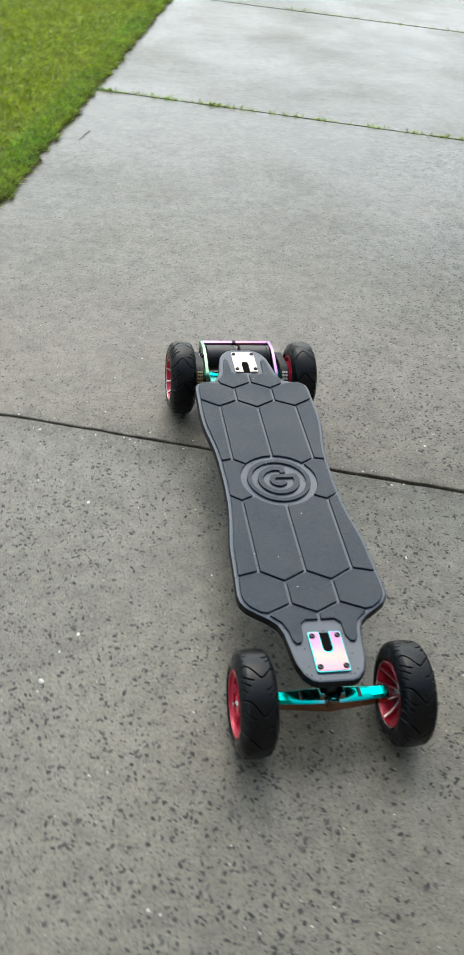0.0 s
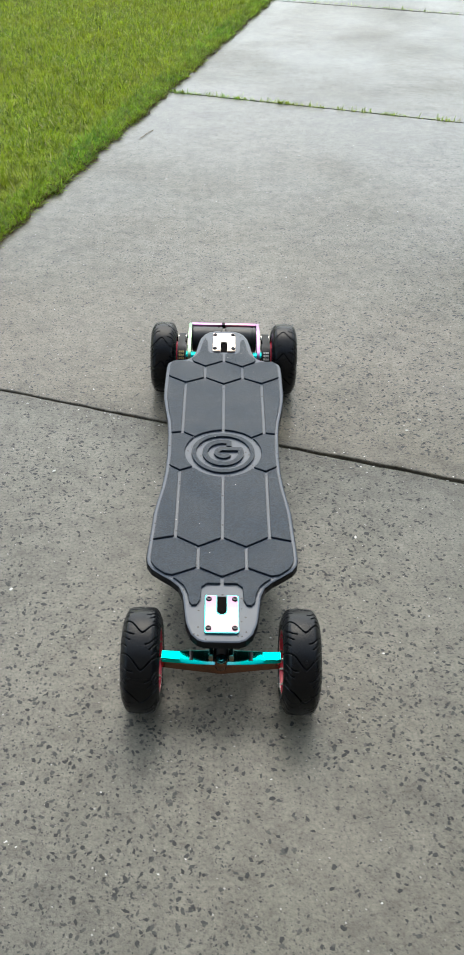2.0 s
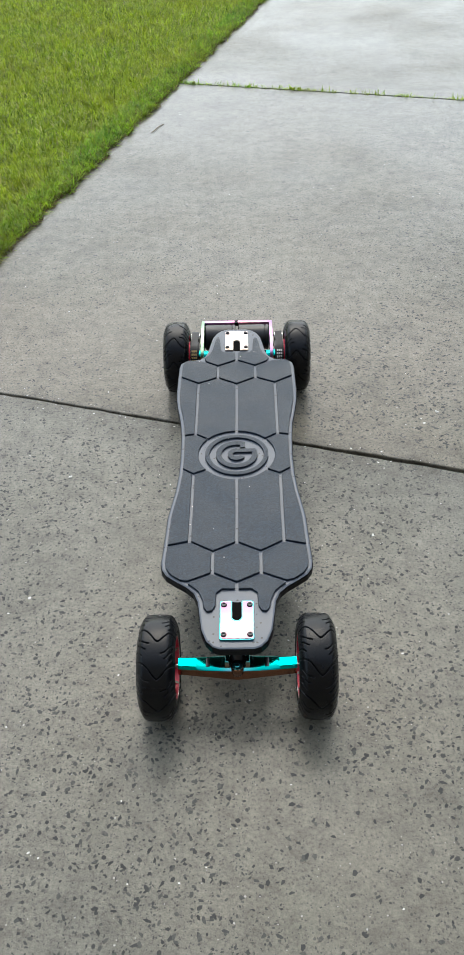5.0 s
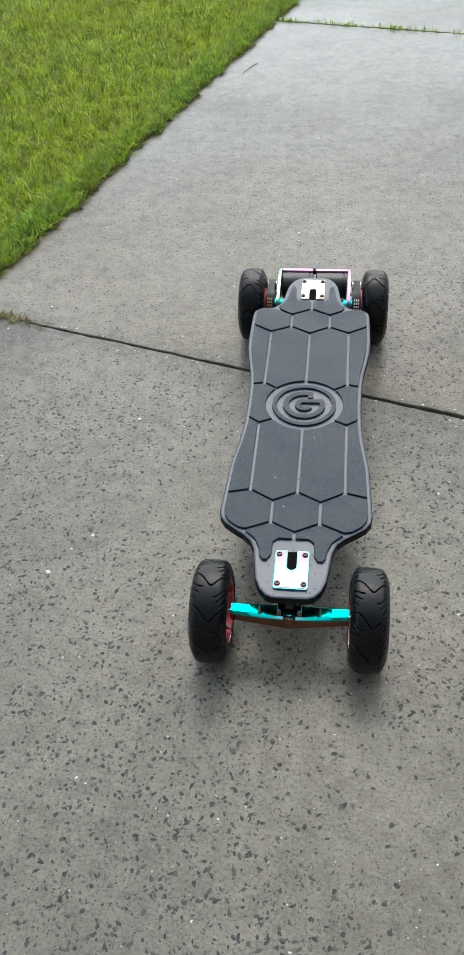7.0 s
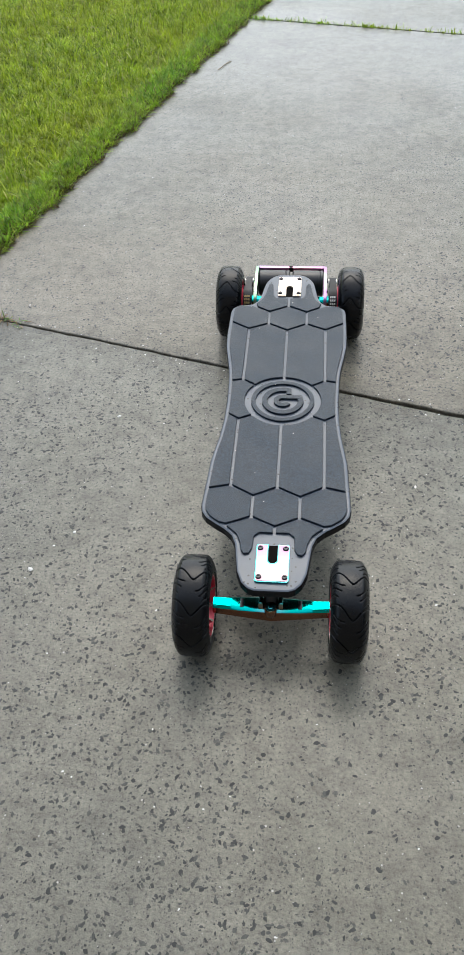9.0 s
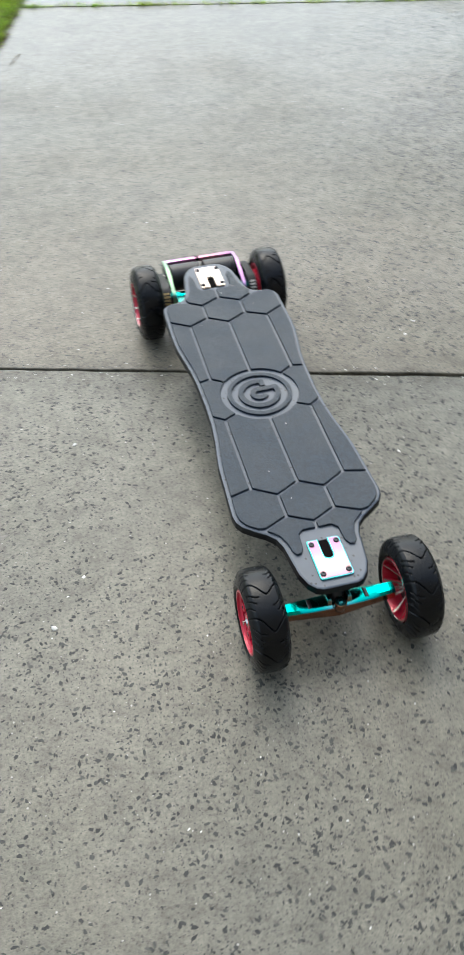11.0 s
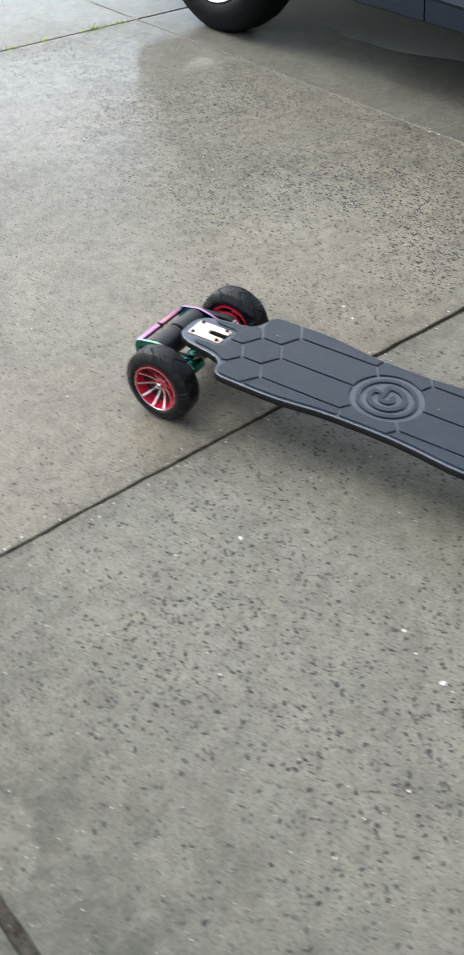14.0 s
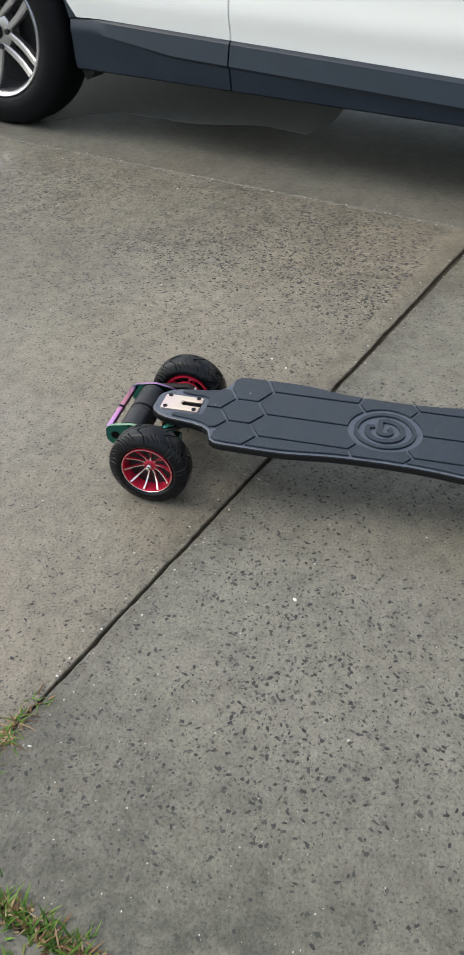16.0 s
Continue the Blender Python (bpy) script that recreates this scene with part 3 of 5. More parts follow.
# the largest stones round the board, each a piece of the slab
near = [q for q in dark if -1.05 < Vector(q[:2]).dot(U) < 0.2 and -0.75 < Vector(q[:2]).dot(V) < 0.6]
near = sorted(near, key=lambda q: -q[2])[:300]
taken = set(near)
dark = [q for q in dark if q not in taken]
stone_kinds = []
for k in range(9):
    rk = random.Random(40 + k)
    n, st = rk.randint(5, 7), rk.uniform(1.2, 2.9)
    ring = []
    for i in range(n):
        an = 2 * math.pi * (i + rk.uniform(-0.36, 0.36)) / n
        rr = rk.uniform(0.62, 1.15)
        ring.append((rr * st ** 0.5 * math.cos(an), rr / st ** 0.5 * math.sin(an)))
    co = [(x, y, 0.0) for x, y in ring] + [(x * 0.82, y * 0.82, rk.uniform(0.05, 0.09)) for x, y in ring]
    faces = [(i, (i + 1) % n, n + (i + 1) % n, n + i) for i in range(n)] + [tuple(range(n, 2 * n))]
    me = bpy.data.meshes.new("stone")
    me.from_pydata(co, [], faces)
    me.materials.append(STONE_PIECE)
    stone_kinds.append(me)
rng = random.Random(12)
for x, y, r in near:
    ob = new("stone", rng.choice(stone_kinds))
    ob.parent = near_slab
    ob.matrix_world = Matrix.Translation((x, y, 0.0002)) @ Matrix.Rotation(rng.uniform(0, 6.28), 4, "Z") @ Matrix.Scale(r * 0.9, 4)
chips("aggregate_stones", "dark grey stone chips exposed in the concrete surface", dark, STONE)
chips("quartz_chips", "small pale quartz chips exposed in the concrete surface", pale, QUARTZ)
chips("cement_scabs", "dull pale patches of worn cement on the slab", [(-0.487, -0.072, 0.0085), (-0.60, 0.05, 0.006), (0.95, 0.62, 0.02)], JOINT_SAND, 0.0003)


def pebble(x, y, r, seed):
    """One loose angular crumb of pale stone lying on the slab."""
    rng = random.Random(seed)
    bm = bmesh.new()
    bmesh.ops.create_icosphere(bm, subdivisions=1, radius=r)
    for v in bm.verts:
        v.co *= rng.uniform(0.75, 1.15)
        v.co.z = max(-0.25 * r, v.co.z * 0.5)
    bm.transform(Matrix.Rotation(rng.uniform(0, 3), 4, "Z") @ Matrix.Scale(1.35, 4, (1, 0, 0)))
    ob = part("pebble", bm, QUARTZ)
    ob.location = (x, y, 0.25 * r)
    return tagged(ob, "small pale quartz pebble lying on the damp concrete", "pebble", group="pale pebbles on the slab")


for k, (x, y, r) in enumerate(((-0.339, 0.129, 0.0036), (-0.421, -0.286, 0.0048), (-0.363, -0.195, 0.0030), (0.434, 0.331, 0.0034), (0.40, 0.29, 0.003), (0.25, -0.05, 0.0026))):
    pebble(x, y, r, k)


rng = random.Random(8)
bm = bmesh.new()
for k in range(34):
    c = uv(rng.uniform(-0.7, 0.05), EDGE_V + rng.uniform(-0.008, 0.005))
    rad = 0.0009 + 0.0024 * rng.random() ** 3
    ball = bmesh.ops.create_icosphere(bm, subdivisions=1, radius=rad)["verts"]
    for v in ball:
        v.co *= rng.uniform(0.75, 1.2)
        v.co = Vector((v.co.x + c[0], v.co.y + c[1], v.co.z * 0.5 - 0.0070))
tagged(part("joint_grit", bm, PALE_GRIT), "pale grit lying in the driveway edge joint", "grit", kind="stuff")


# ---- lawn ----
def blades(name, label, category, roots, mat, length, width, lean, base=-0.03, curl=0.5):
    """Many bent, tapering grass blades. roots: array of x, y."""
    rs = np.random.RandomState(len(roots) + 7)
    n = len(roots)
    an = rs.uniform(0, 2 * np.pi, n)
    L = length[0] + (length[1] - length[0]) * rs.rand(n) ** 1.5
    W = width * rs.uniform(0.6, 1.3, n)
    ln = lean[0] + (lean[1] - lean[0]) * rs.rand(n)
    d = np.stack([np.cos(an), np.sin(an)], 1)
    s = np.stack([-np.sin(an), np.cos(an)], 1)
    co = np.zeros((n, 5, 3))
    for k, (f, w) in enumerate(((0.0, 1.0), (0.55, 0.8), (1.0, 0.0))):
        tilt = ln * (1 + curl * f)
        out, up = L * f * np.sin(tilt), L * f * np.cos(tilt)
        mid = np.concatenate([roots + d * out[:, None], (base + up)[:, None]], 1)
        off = np.concatenate([s * (W * w / 2)[:, None], np.zeros((n, 1))], 1)
        if k < 2:
            co[:, 2 * k], co[:, 2 * k + 1] = mid - off, mid + off
        else:
            co[:, 4] = mid
    first = 5 * np.arange(n)[:, None]
    faces = np.concatenate([first + np.array([[0, 1, 3]]), first + np.array([[0, 3, 2]]), first + np.array([[2, 3, 4]])], 1).reshape(-1, 3)
    me = bpy.data.meshes.new(name)
    me.from_pydata(co.reshape(-1, 3).tolist(), [], faces.tolist())
    me.materials.append(mat)
    return tagged(new(name, me), label, category, kind="stuff")


rs = np.random.RandomState(3)
Un, Vn = np.array(U), np.array(V)


def spread(n, u0, u1, v0, v1, power=1.0):
    u = rs.uniform(u0, u1, n)
    v = v1 - (v1 - v0) * rs.rand(n) ** power
    return u[:, None] * Un + v[:, None] * Vn


wob = lambda u: 0.004 * np.sin(u * 9.1) + 0.005 * np.sin(u * 23.0 + 1) + 0.008 * np.sin(u * 51.0) * np.sin(u * 6.1) + 0.006 * np.sin(u * 131.0) * np.sin(u * 17.0)
roots = spread(330000, 0.33, 5.6, -3.1, LEFT_V - 0.02, 1.35)
blades("lawn", "short yellow-green mown lawn beside the driveway", "lawn", roots, GRASS, (0.018, 0.048), 0.0042, (0.35, 1.35), -0.022)
# coarser tussocks standing proud of the mown sward
cu, cv = rs.uniform(0.33, 5.6, 2600), LEFT_V - 0.05 - 2.1 * rs.rand(2600) ** 1.3
pick = rs.randint(0, 2600, 46000)
u, v = cu[pick] + rs.normal(0, 0.022, 46000), cv[pick] + rs.normal(0, 0.022, 46000)
blades("lawn_tussocks", "tussocks of longer bright blades in the mown lawn", "lawn", u[:, None] * Un + v[:, None] * Vn, GRASS, (0.028, 0.060), 0.0050, (0.25, 1.3), -0.016)
u = rs.uniform(0.33, 5.6, 52000)
v = LEFT_V + 0.010 + wob(u) - 0.10 * rs.rand(len(u)) ** 1.2
blades("lawn_fringe", "longer green grass leaning over the driveway edge", "grass", u[:, None] * Un + v[:, None] * Vn, EDGE_GRASS, (0.018, 0.048), 0.0042, (0.35, 1.4), -0.004)
u = rs.uniform(0.33, 5.6, 22000)
v = LEFT_V + 0.021 + wob(u) - 0.06 * rs.rand(len(u))
blades("edge_thatch", "brown dry thatch and roots along the lawn edge", "grass", u[:, None] * Un + v[:, None] * Vn, THATCH, (0.008, 0.026), 0.003, (0.7, 1.5), 0.0, 0.03)
far = np.concatenate([spread(45000, 0.33, 5.6, -6.0, -3.1), spread(40000, 5.6, 9.0, -6.0, LEFT_V)])
blades("far_lawn", "short mown lawn further from the driveway", "lawn", far, GRASS, (0.04, 0.08), 0.008, (0.3, 1.2))


def tuft(label, roots, mat, length, lean=(0.4, 1.35), base=0.0, width=0.0021):
    return blades("weed_tuft", label, "weed", np.array(roots), mat, length, width, lean, base, 0.2)


rng = random.Random(21)


def along_j1(v0, v1, n, wide):
    out = []
    for k in range(n):
        v = v0 + (v1 - v0) * min(1, abs(rng.gauss(0, 0.5)))
        out.append(uv(j1(v) + rng.gauss(0, wide), v))
    return out


# a low tuft in the end of the cross joint and others in the edge joint
tuft("flattened green weed growing in the end of a slab joint", along_j1(-0.93, -0.735, 190, 0.009), WEED, (0.010, 0.034), (0.8, 1.5), 0.0, 0.0026)
tuft("dry brown runners lying in the end of a slab joint", along_j1(-0.93, -0.725, 150, 0.006), STRAW, (0.008, 0.034), (1.15, 1.5), 0.002, 0.0024)
for cu, n in ((0.225, 55), (0.185, 60), (0.15, 50), (0.115, 75), (0.08, 45), (0.045, 70), (0.01, 75), (-0.025, 26)):
    rts = [uv(cu + rng.gauss(0, 0.013), EDGE_V + 0.002 + rng.gauss(0, 0.009)) for k in range(n)]
    tuft("green weed growing out of the driveway edge joint", rts, WEED, (0.008, 0.036), (0.4, 1.5), -0.003, 0.0032)
rts = [uv(rng.uniform(-0.03, 0.25), EDGE_V + rng.gauss(0, 0.009)) for k in range(260)]
tuft("dry brown stems lying in the driveway edge joint", rts, STRAW, (0.008, 0.028), (1.1, 1.5), 0.001, 0.0026)
rts = [uv(0.12 + rng.gauss(0, 0.045), EDGE_V - 0.062 + rng.gauss(0, 0.016)) for k in range(240)]
tuft("low green weed beside the driveway edge", rts, WEED, (0.008, 0.030), (0.5, 1.4), 0.0, 0.0032)
rts = []
for k in range(64):
    cv = -0.93 + 2.2 * rng.random() ** 1.8
    for j in range(rng.randint(6, 26)):
        rts.append(uv(2.58 + rng.gauss(0, 0.006), cv + rng.gauss(0, 0.03)))
tuft("low grass sprouting along the far slab joint", rts, EDGE_GRASS, (0.010, 0.030), (0.3, 1.3), 0.0, 0.003)
rts = [uv(4.61 + rng.gauss(0, 0.006), rng.uniform(-0.9, 1.2)) for k in range(420)]
tuft("sparse grass sprouting along the furthest slab joint", rts, EDGE_GRASS, (0.010, 0.028), (0.3, 1.3), 0.0, 0.003)


def wire(name, pts, r, mat, parent=None, label=""):
    cu = bpy.data.curves.new(name, "CURVE")
    cu.dimensions, cu.bevel_depth, cu.bevel_resolution, cu.use_fill_caps = "3D", r, 2, True
    sp = cu.splines.new("NURBS")
    sp.points.add(len(pts) - 1)
    for q, c in zip(sp.points, pts):
        q.co = (*c, 1)
    sp.use_endpoint_u, sp.order_u = True, 3
    cu.materials.append(mat)
    ob = new(name, cu)
    if parent:
        ob.parent = parent
    if label:
        ob["label"] = label
    return ob


tagged(wire("twig", [(*uv(1.97, -0.865), 0.003), (*uv(1.99, -0.857), 0.004), (*uv(2.03, -0.862), 0.003), (*uv(2.07, -0.85), 0.002)], 0.0012, THATCH), "thin brown curved twig lying on the concrete", "twig")


# ---- the electric skateboard ----
board = thing("electric_skateboard", "black electric skateboard with hexagon grip pads and red-rimmed air tyres", "skateboard")
DECK = [(-0.415, 0.026), (-0.411, 0.036), (-0.400, 0.046), (-0.380, 0.0535), (-0.350, 0.0575), (-0.325, 0.0605), (-0.308, 0.067), (-0.296, 0.079), (-0.285, 0.096), (-0.274, 0.111), (-0.262, 0.1185), (-0.248, 0.121), (-0.225, 0.120), (-0.180, 0.1180), (-0.140, 0.1165), (-0.110, 0.1125), (-0.075, 0.1075), (-0.030, 0.1035), (0.020, 0.1025), (0.080, 0.1040), (0.120, 0.107), (0.160, 0.1135), (0.195, 0.1185), (0.230, 0.1200), (0.280, 0.1195), (0.315, 0.1190), (0.330, 0.1165), (0.340, 0.108), (0.346, 0.092), (0.352, 0.077), (0.364, 0.067), (0.385, 0.0605), (0.415, 0.0565), (0.440, 0.052), (0.458, 0.044), (0.470, 0.033), (0.476, 0.020)]
DY, DW = [y for y, w in DECK], [w for y, w in DECK]
Z_FLOOR, Z_PAD, Z_UNDER = 0.1305, 0.1345, 0.1145


def half(y):
    return float(np.interp(y, DY, DW))


def rim_line(y0, y1, gap=0.0045, n=12):
    """Points just inside the deck's edge from y0 to y1, on the right side."""
    return [(half(y0 + (y1 - y0) * k / n) - gap, y0 + (y1 - y0) * k / n) for k in range(n + 1)]


def cup(bm):
    """Bends the deck's flat layers into a shallow trough, its long edges raised."""
    for k in range(-6, 7):
        bmesh.ops.bisect_plane(bm, geom=bm.verts[:] + bm.edges[:] + bm.faces[:], plane_co=(0.02 * k, 0, 0), plane_no=(1, 0, 0))
    for v in bm.verts:
        v.co.z += 0.0062 * (v.co.x / 0.12) ** 2
    return bm


right = [(w, y) for y, w in DECK]
outline = right + [(-x, y) for x, y in right[::-1]]
bm = bmesh.new()
prism(bm, outline, Z_UNDER, Z_FLOOR, 0.0035, 0.003)
cup(bm)
deck = part("deck", bm, [FLOOR_RUBBER, DECK_SIDE], board, "black deck with a grey rubber top layer")
for f in deck.data.polygons:
    f.material_index = 0 if f.normal.z > 0.5 else 1

LX, LY, LR = 0.0, 0.029, 0.0675
A, B = 0.0385, 0.077
cells = {
    "mid": [
        [(-A, 0.278), (0, 0.2555), (A, 0.278), (A, 0.3215), (0, 0.344), (-A, 0.3215)],
        [(0, -0.288), (A, -0.268), (A, -0.221), (0, -0.199), (-A, -0.221), (-A, -0.268)],
    ],
    "side": [
        [(A, 0.278), (B, 0.2555)] + rim_line(0.276, 0.341) + [(0.074, 0.341), (A, 0.3215)],
        [(B, 0.087)] + rim_line(0.080, 0.275) + [(B, 0.2555)],
        arc(LX, LY, LR, 90, 39.6) + [(B, 0.087), (B, 0.2555), (A, 0.278), (0, 0.2555)],
        arc(LX, LY, LR, 39.6, -39.9) + [(B, -0.029)] + rim_line(-0.015, 0.080) + [(B, 0.087)],
        [(0, -0.199), (A, -0.221), (B, -0.199), (B, -0.029)] + arc(LX, LY, LR, -39.9, -90),
        [(B, -0.199)] + rim_line(-0.212, -0.015) + [(B, -0.029)],
        [(A, -0.268), (B, -0.288)] + rim_line(-0.286, -0.212) + [(B, -0.199), (A, -0.221)],
        [(0, -0.303), (0.022, -0.303), (0.029, -0.310), (0.030, -0.335), (0.036, -0.347), (0.046, -0.349)] + rim_line(-0.340, -0.292, 0.006, 6) + [(B, -0.288), (A, -0.268), (0, -0.288)],
        [(0, 0.344), (A, 0.3215), (0.066, 0.3375)] + rim_line(0.352, 0.430, 0.007, 8) + [(0.039, 0.436), (0.033, 0.425), (0.031, 0.385), (0.026, 0.377), (0, 0.376)],
    ],
}
for kind, polys in cells.items():
    for poly in polys:
        for mirror in (1, -1) if kind == "side" else (1,):
            q = [(x * mirror, y) for x, y in poly]
            q = inset(q, 0.0027)
            bm = bmesh.new()
            prism(bm, q, Z_FLOOR - 0.0005, Z_PAD, 0.0007)
            cup(bm)
            part("grip_pad", bm, PAD, deck)

bm = bmesh.new()
n = 64
for r0, r1, a0, a1 in ((0.0497, 0.0577, 0, 360), (0.0279, 0.0380, 66, 382), (0.0067, 0.0164, 90, 330)):
    ring = arc(0, 0, r1, a0, a1, n)
    inner = arc(0, 0, r0, a1, a0, n)
    k = len(ring)
    lo, hi = [], []
    for (x, y), (p, q) in zip(ring, inner[::-1]):
        for z, row in ((Z_FLOOR - 0.0005, lo), (Z_PAD, hi)):
            row.append((bm.verts.new((LX + x, LY + y, z)), bm.verts.new((LX + p, LY + q, z))))
    for i in range(k - 1):
        bm.faces.new((hi[i][0], hi[i + 1][0], hi[i + 1][1], hi[i][1]))
        bm.faces.new((lo[i][0], lo[i + 1][0], hi[i + 1][0], hi[i][0]))
        bm.faces.new((lo[i][1], hi[i][1], hi[i + 1][1], lo[i + 1][1]))
    if a1 - a0 < 360:
        for i in (0, k - 1):
            bm.faces.new((lo[i][0], hi[i][0], hi[i][1], lo[i][1]))
box(bm, -0.001, 0.0339, LY + 0.0059, LY + 0.0153, Z_FLOOR - 0.0005, Z_PAD + 0.0002)
box(bm, 0.0062, 0.0153, LY + 0.0191, LY + 0.0336, Z_FLOOR - 0.0005, Z_PAD + 0.0002)
cup(bm)
part("raised_emblem", bm, PAD, deck, "raised rubber ring emblem")


rng = random.Random(4)
bm = bmesh.new()
for k in range(12):
    y = rng.uniform(-0.28, 0.42)
    x = rng.uniform(-0.9, 0.9) * (half(y) - 0.008)
    d = rng.uniform(0.0003, 0.0006)
    box(bm, x - d * rng.uniform(1, 2.5), x + d, y - d, y + d, Z_PAD - 0.0005, Z_PAD + 0.0002)
cup(bm)
part("dust_specks", bm, QUARTZ, deck, "tiny pale specks of grit")["kind"] = "stuff"


def truck_plate(name, y0, y1, hw, slot, slot_len, face, edge, label):
    """The film-coloured metal plate let into the deck, with a slot and four bolts."""
    yc = (y0 + y1) / 2
    s = 1 if slot == "up" else -1
    def shape(d):
        hx, hy, c = hw - d, (y1 - y0) / 2 - d, 0.0042
        q = arc(-hx + c, -hy + c, c, 180, 270, 4) + arc(hx - c, -hy + c, c, 270, 360, 4) + arc(hx - c, hy - c, c, 0, 90, 4)
        w = 0.0072 + d
        top, bot = (y1 - y0) / 2 - d, (y1 - y0) / 2 - slot_len - d
        q += [(w, top)] + [(w * math.cos(radians(t)), bot + w * -math.sin(radians(t))) for t in range(0, 181, 20)] + [(-w, top)]
        q += arc(-hx + c, hy - c, c, 90, 180, 4)
        return [(x, y * s) for x, y in q]
    bm = bmesh.new()
    prism(bm, shape(0), -0.001, 0.0035, 0.0006)
    base = part(name, bm, edge, board, label)
    base.location = (0, yc, Z_FLOOR)
    bm = bmesh.new()
    prism(bm, shape(0.0016), 0.0030, 0.0042, 0.0004)
    part("plate_face", bm, face, base)
    # black panel painting the shade of a deep slot
    bm = bmesh.new()
    w = 0.0068
    box(bm, -w, w, *sorted((s * ((y1 - y0) / 2 - slot_len - 0.006), s * ((y1 - y0) / 2 - 0.0005))), -0.0005, 0.0006)
    part("slot_shade", bm, HOLE_SHADE, base)
    for bx in (-0.0195, 0.0195):
        for by in (-0.0285, 0.0285):
            bm = bmesh.new()
            lathe(bm, [(0.003, 0.0046), (0.0052, 0.0046), (0.0064, 0.0036), (0.0064, 0.0022), (0.0050, 0.0020)], 14, "z", (bx, by, 0))
            part("bolt", bm, BOLT, base, "", 40)
    return base


truck_plate("front_truck_plate", -0.400, -0.325, 0.0258, "up", 0.031, PINK_PLATE, TEAL_RIM, "pink rainbow metal plate with a teal edge")
truck_plate("rear_truck_plate", 0.384, 0.460, 0.0245, "down", 0.032, CREAM_PLATE, CREAM_PLATE, "pale cream rainbow metal plate")

# tyres
TR, TW, RIM = 0.078, 0.027, 0.0490


def tyre_mesh():
    na, ns = 840, 112
    th = np.arange(na) * 2 * np.pi / na
    # carcass profile: crowned tread, round shoulders, sidewall to the rim
    al = np.linspace(-1, 1, ns)
    half_w = TW
    xs, rs_ = [], []
    for t in al:
        x = half_w * np.sign(t) * min(1.0, abs(t) / 0.80) ** 1.0 if abs(t) < 0.8 else half_w * np.sign(t)
        e = abs(x) / half_w
        r = TR - 0.0036 * e ** 2 - 0.0125 * max(0, (e - 0.58) / 0.42) ** 2.2
        if abs(t) >= 0.8:
            f = (abs(t) - 0.8) / 0.2
            r = (TR - 0.0161) - f * (TR - 0.0161 - RIM)
            x = np.sign(t) * (half_w + 0.0016 * math.sin(f * math.pi) - 0.0040 * f * f)
        xs.append(x), rs_.append(r)
    xs, rs_ = np.array(xs), np.array(rs_)
    T, S = np.meshgrid(th, np.arange(ns), indexing="ij")
    X, Rr, t = xs[S], rs_[S], al[S]
    e = np.clip(X / half_w, -1, 1)
    period = 2 * np.pi / 9
    ph = T / period
    depth = np.zeros_like(T)

    def groove(offset, lo, hi, wid):
        d = (ph - offset) - np.round(ph - offset)
        d = d * period * TR
        k = np.exp(-(d / wid) ** 6)
        return k * ((np.abs(e) >= lo) & (np.abs(e) <= hi) & (np.abs(t) < 0.84))

    # one wandering vee across the tread, nested hooks on either flank, short cuts on the shoulders
    ae, side = np.abs(e), np.sign(e)
    lean = e - 0.12
    vee = 0.46 * np.exp(-(np.abs(lean) / 0.55) ** 1.6) + 0.10 * np.maximum(0, np.abs(lean) - 0.6) + 0.05 * e
    depth = np.maximum(depth, groove(vee, 0.0, 1.0, 0.0012))
    for step, lo, hi in ((0.34, 0.30, 0.90), (0.52, 0.48, 0.92), (0.74, 0.66, 1.0)):
        bow = vee + step + 0.10 * np.sin(np.pi * np.clip((ae - 0.3) / 0.6, 0, 1)) + 0.05 * side
        depth = np.maximum(depth, groove(bow, lo, hi, 0.0010) * 0.85)
    Rr = Rr - 0.0036 * depth
    co = np.stack([X, Rr * np.cos(T), Rr * np.sin(T)], -1).reshape(-1, 3)
    i, j = np.meshgrid(np.arange(na), np.arange(ns - 1), indexing="ij")
    i2 = (i + 1) % na
    faces = np.stack([i * ns + j, i2 * ns + j, i2 * ns + j + 1, i * ns + j + 1], -1).reshape(-1, 4)
    me = bpy.data.meshes.new("tyre")
    me.from_pydata(co.tolist(), [], faces.tolist())
    me.materials.append(TYRE)
    me.shade_smooth()
    return me


TYRE_MESH = tyre_mesh()


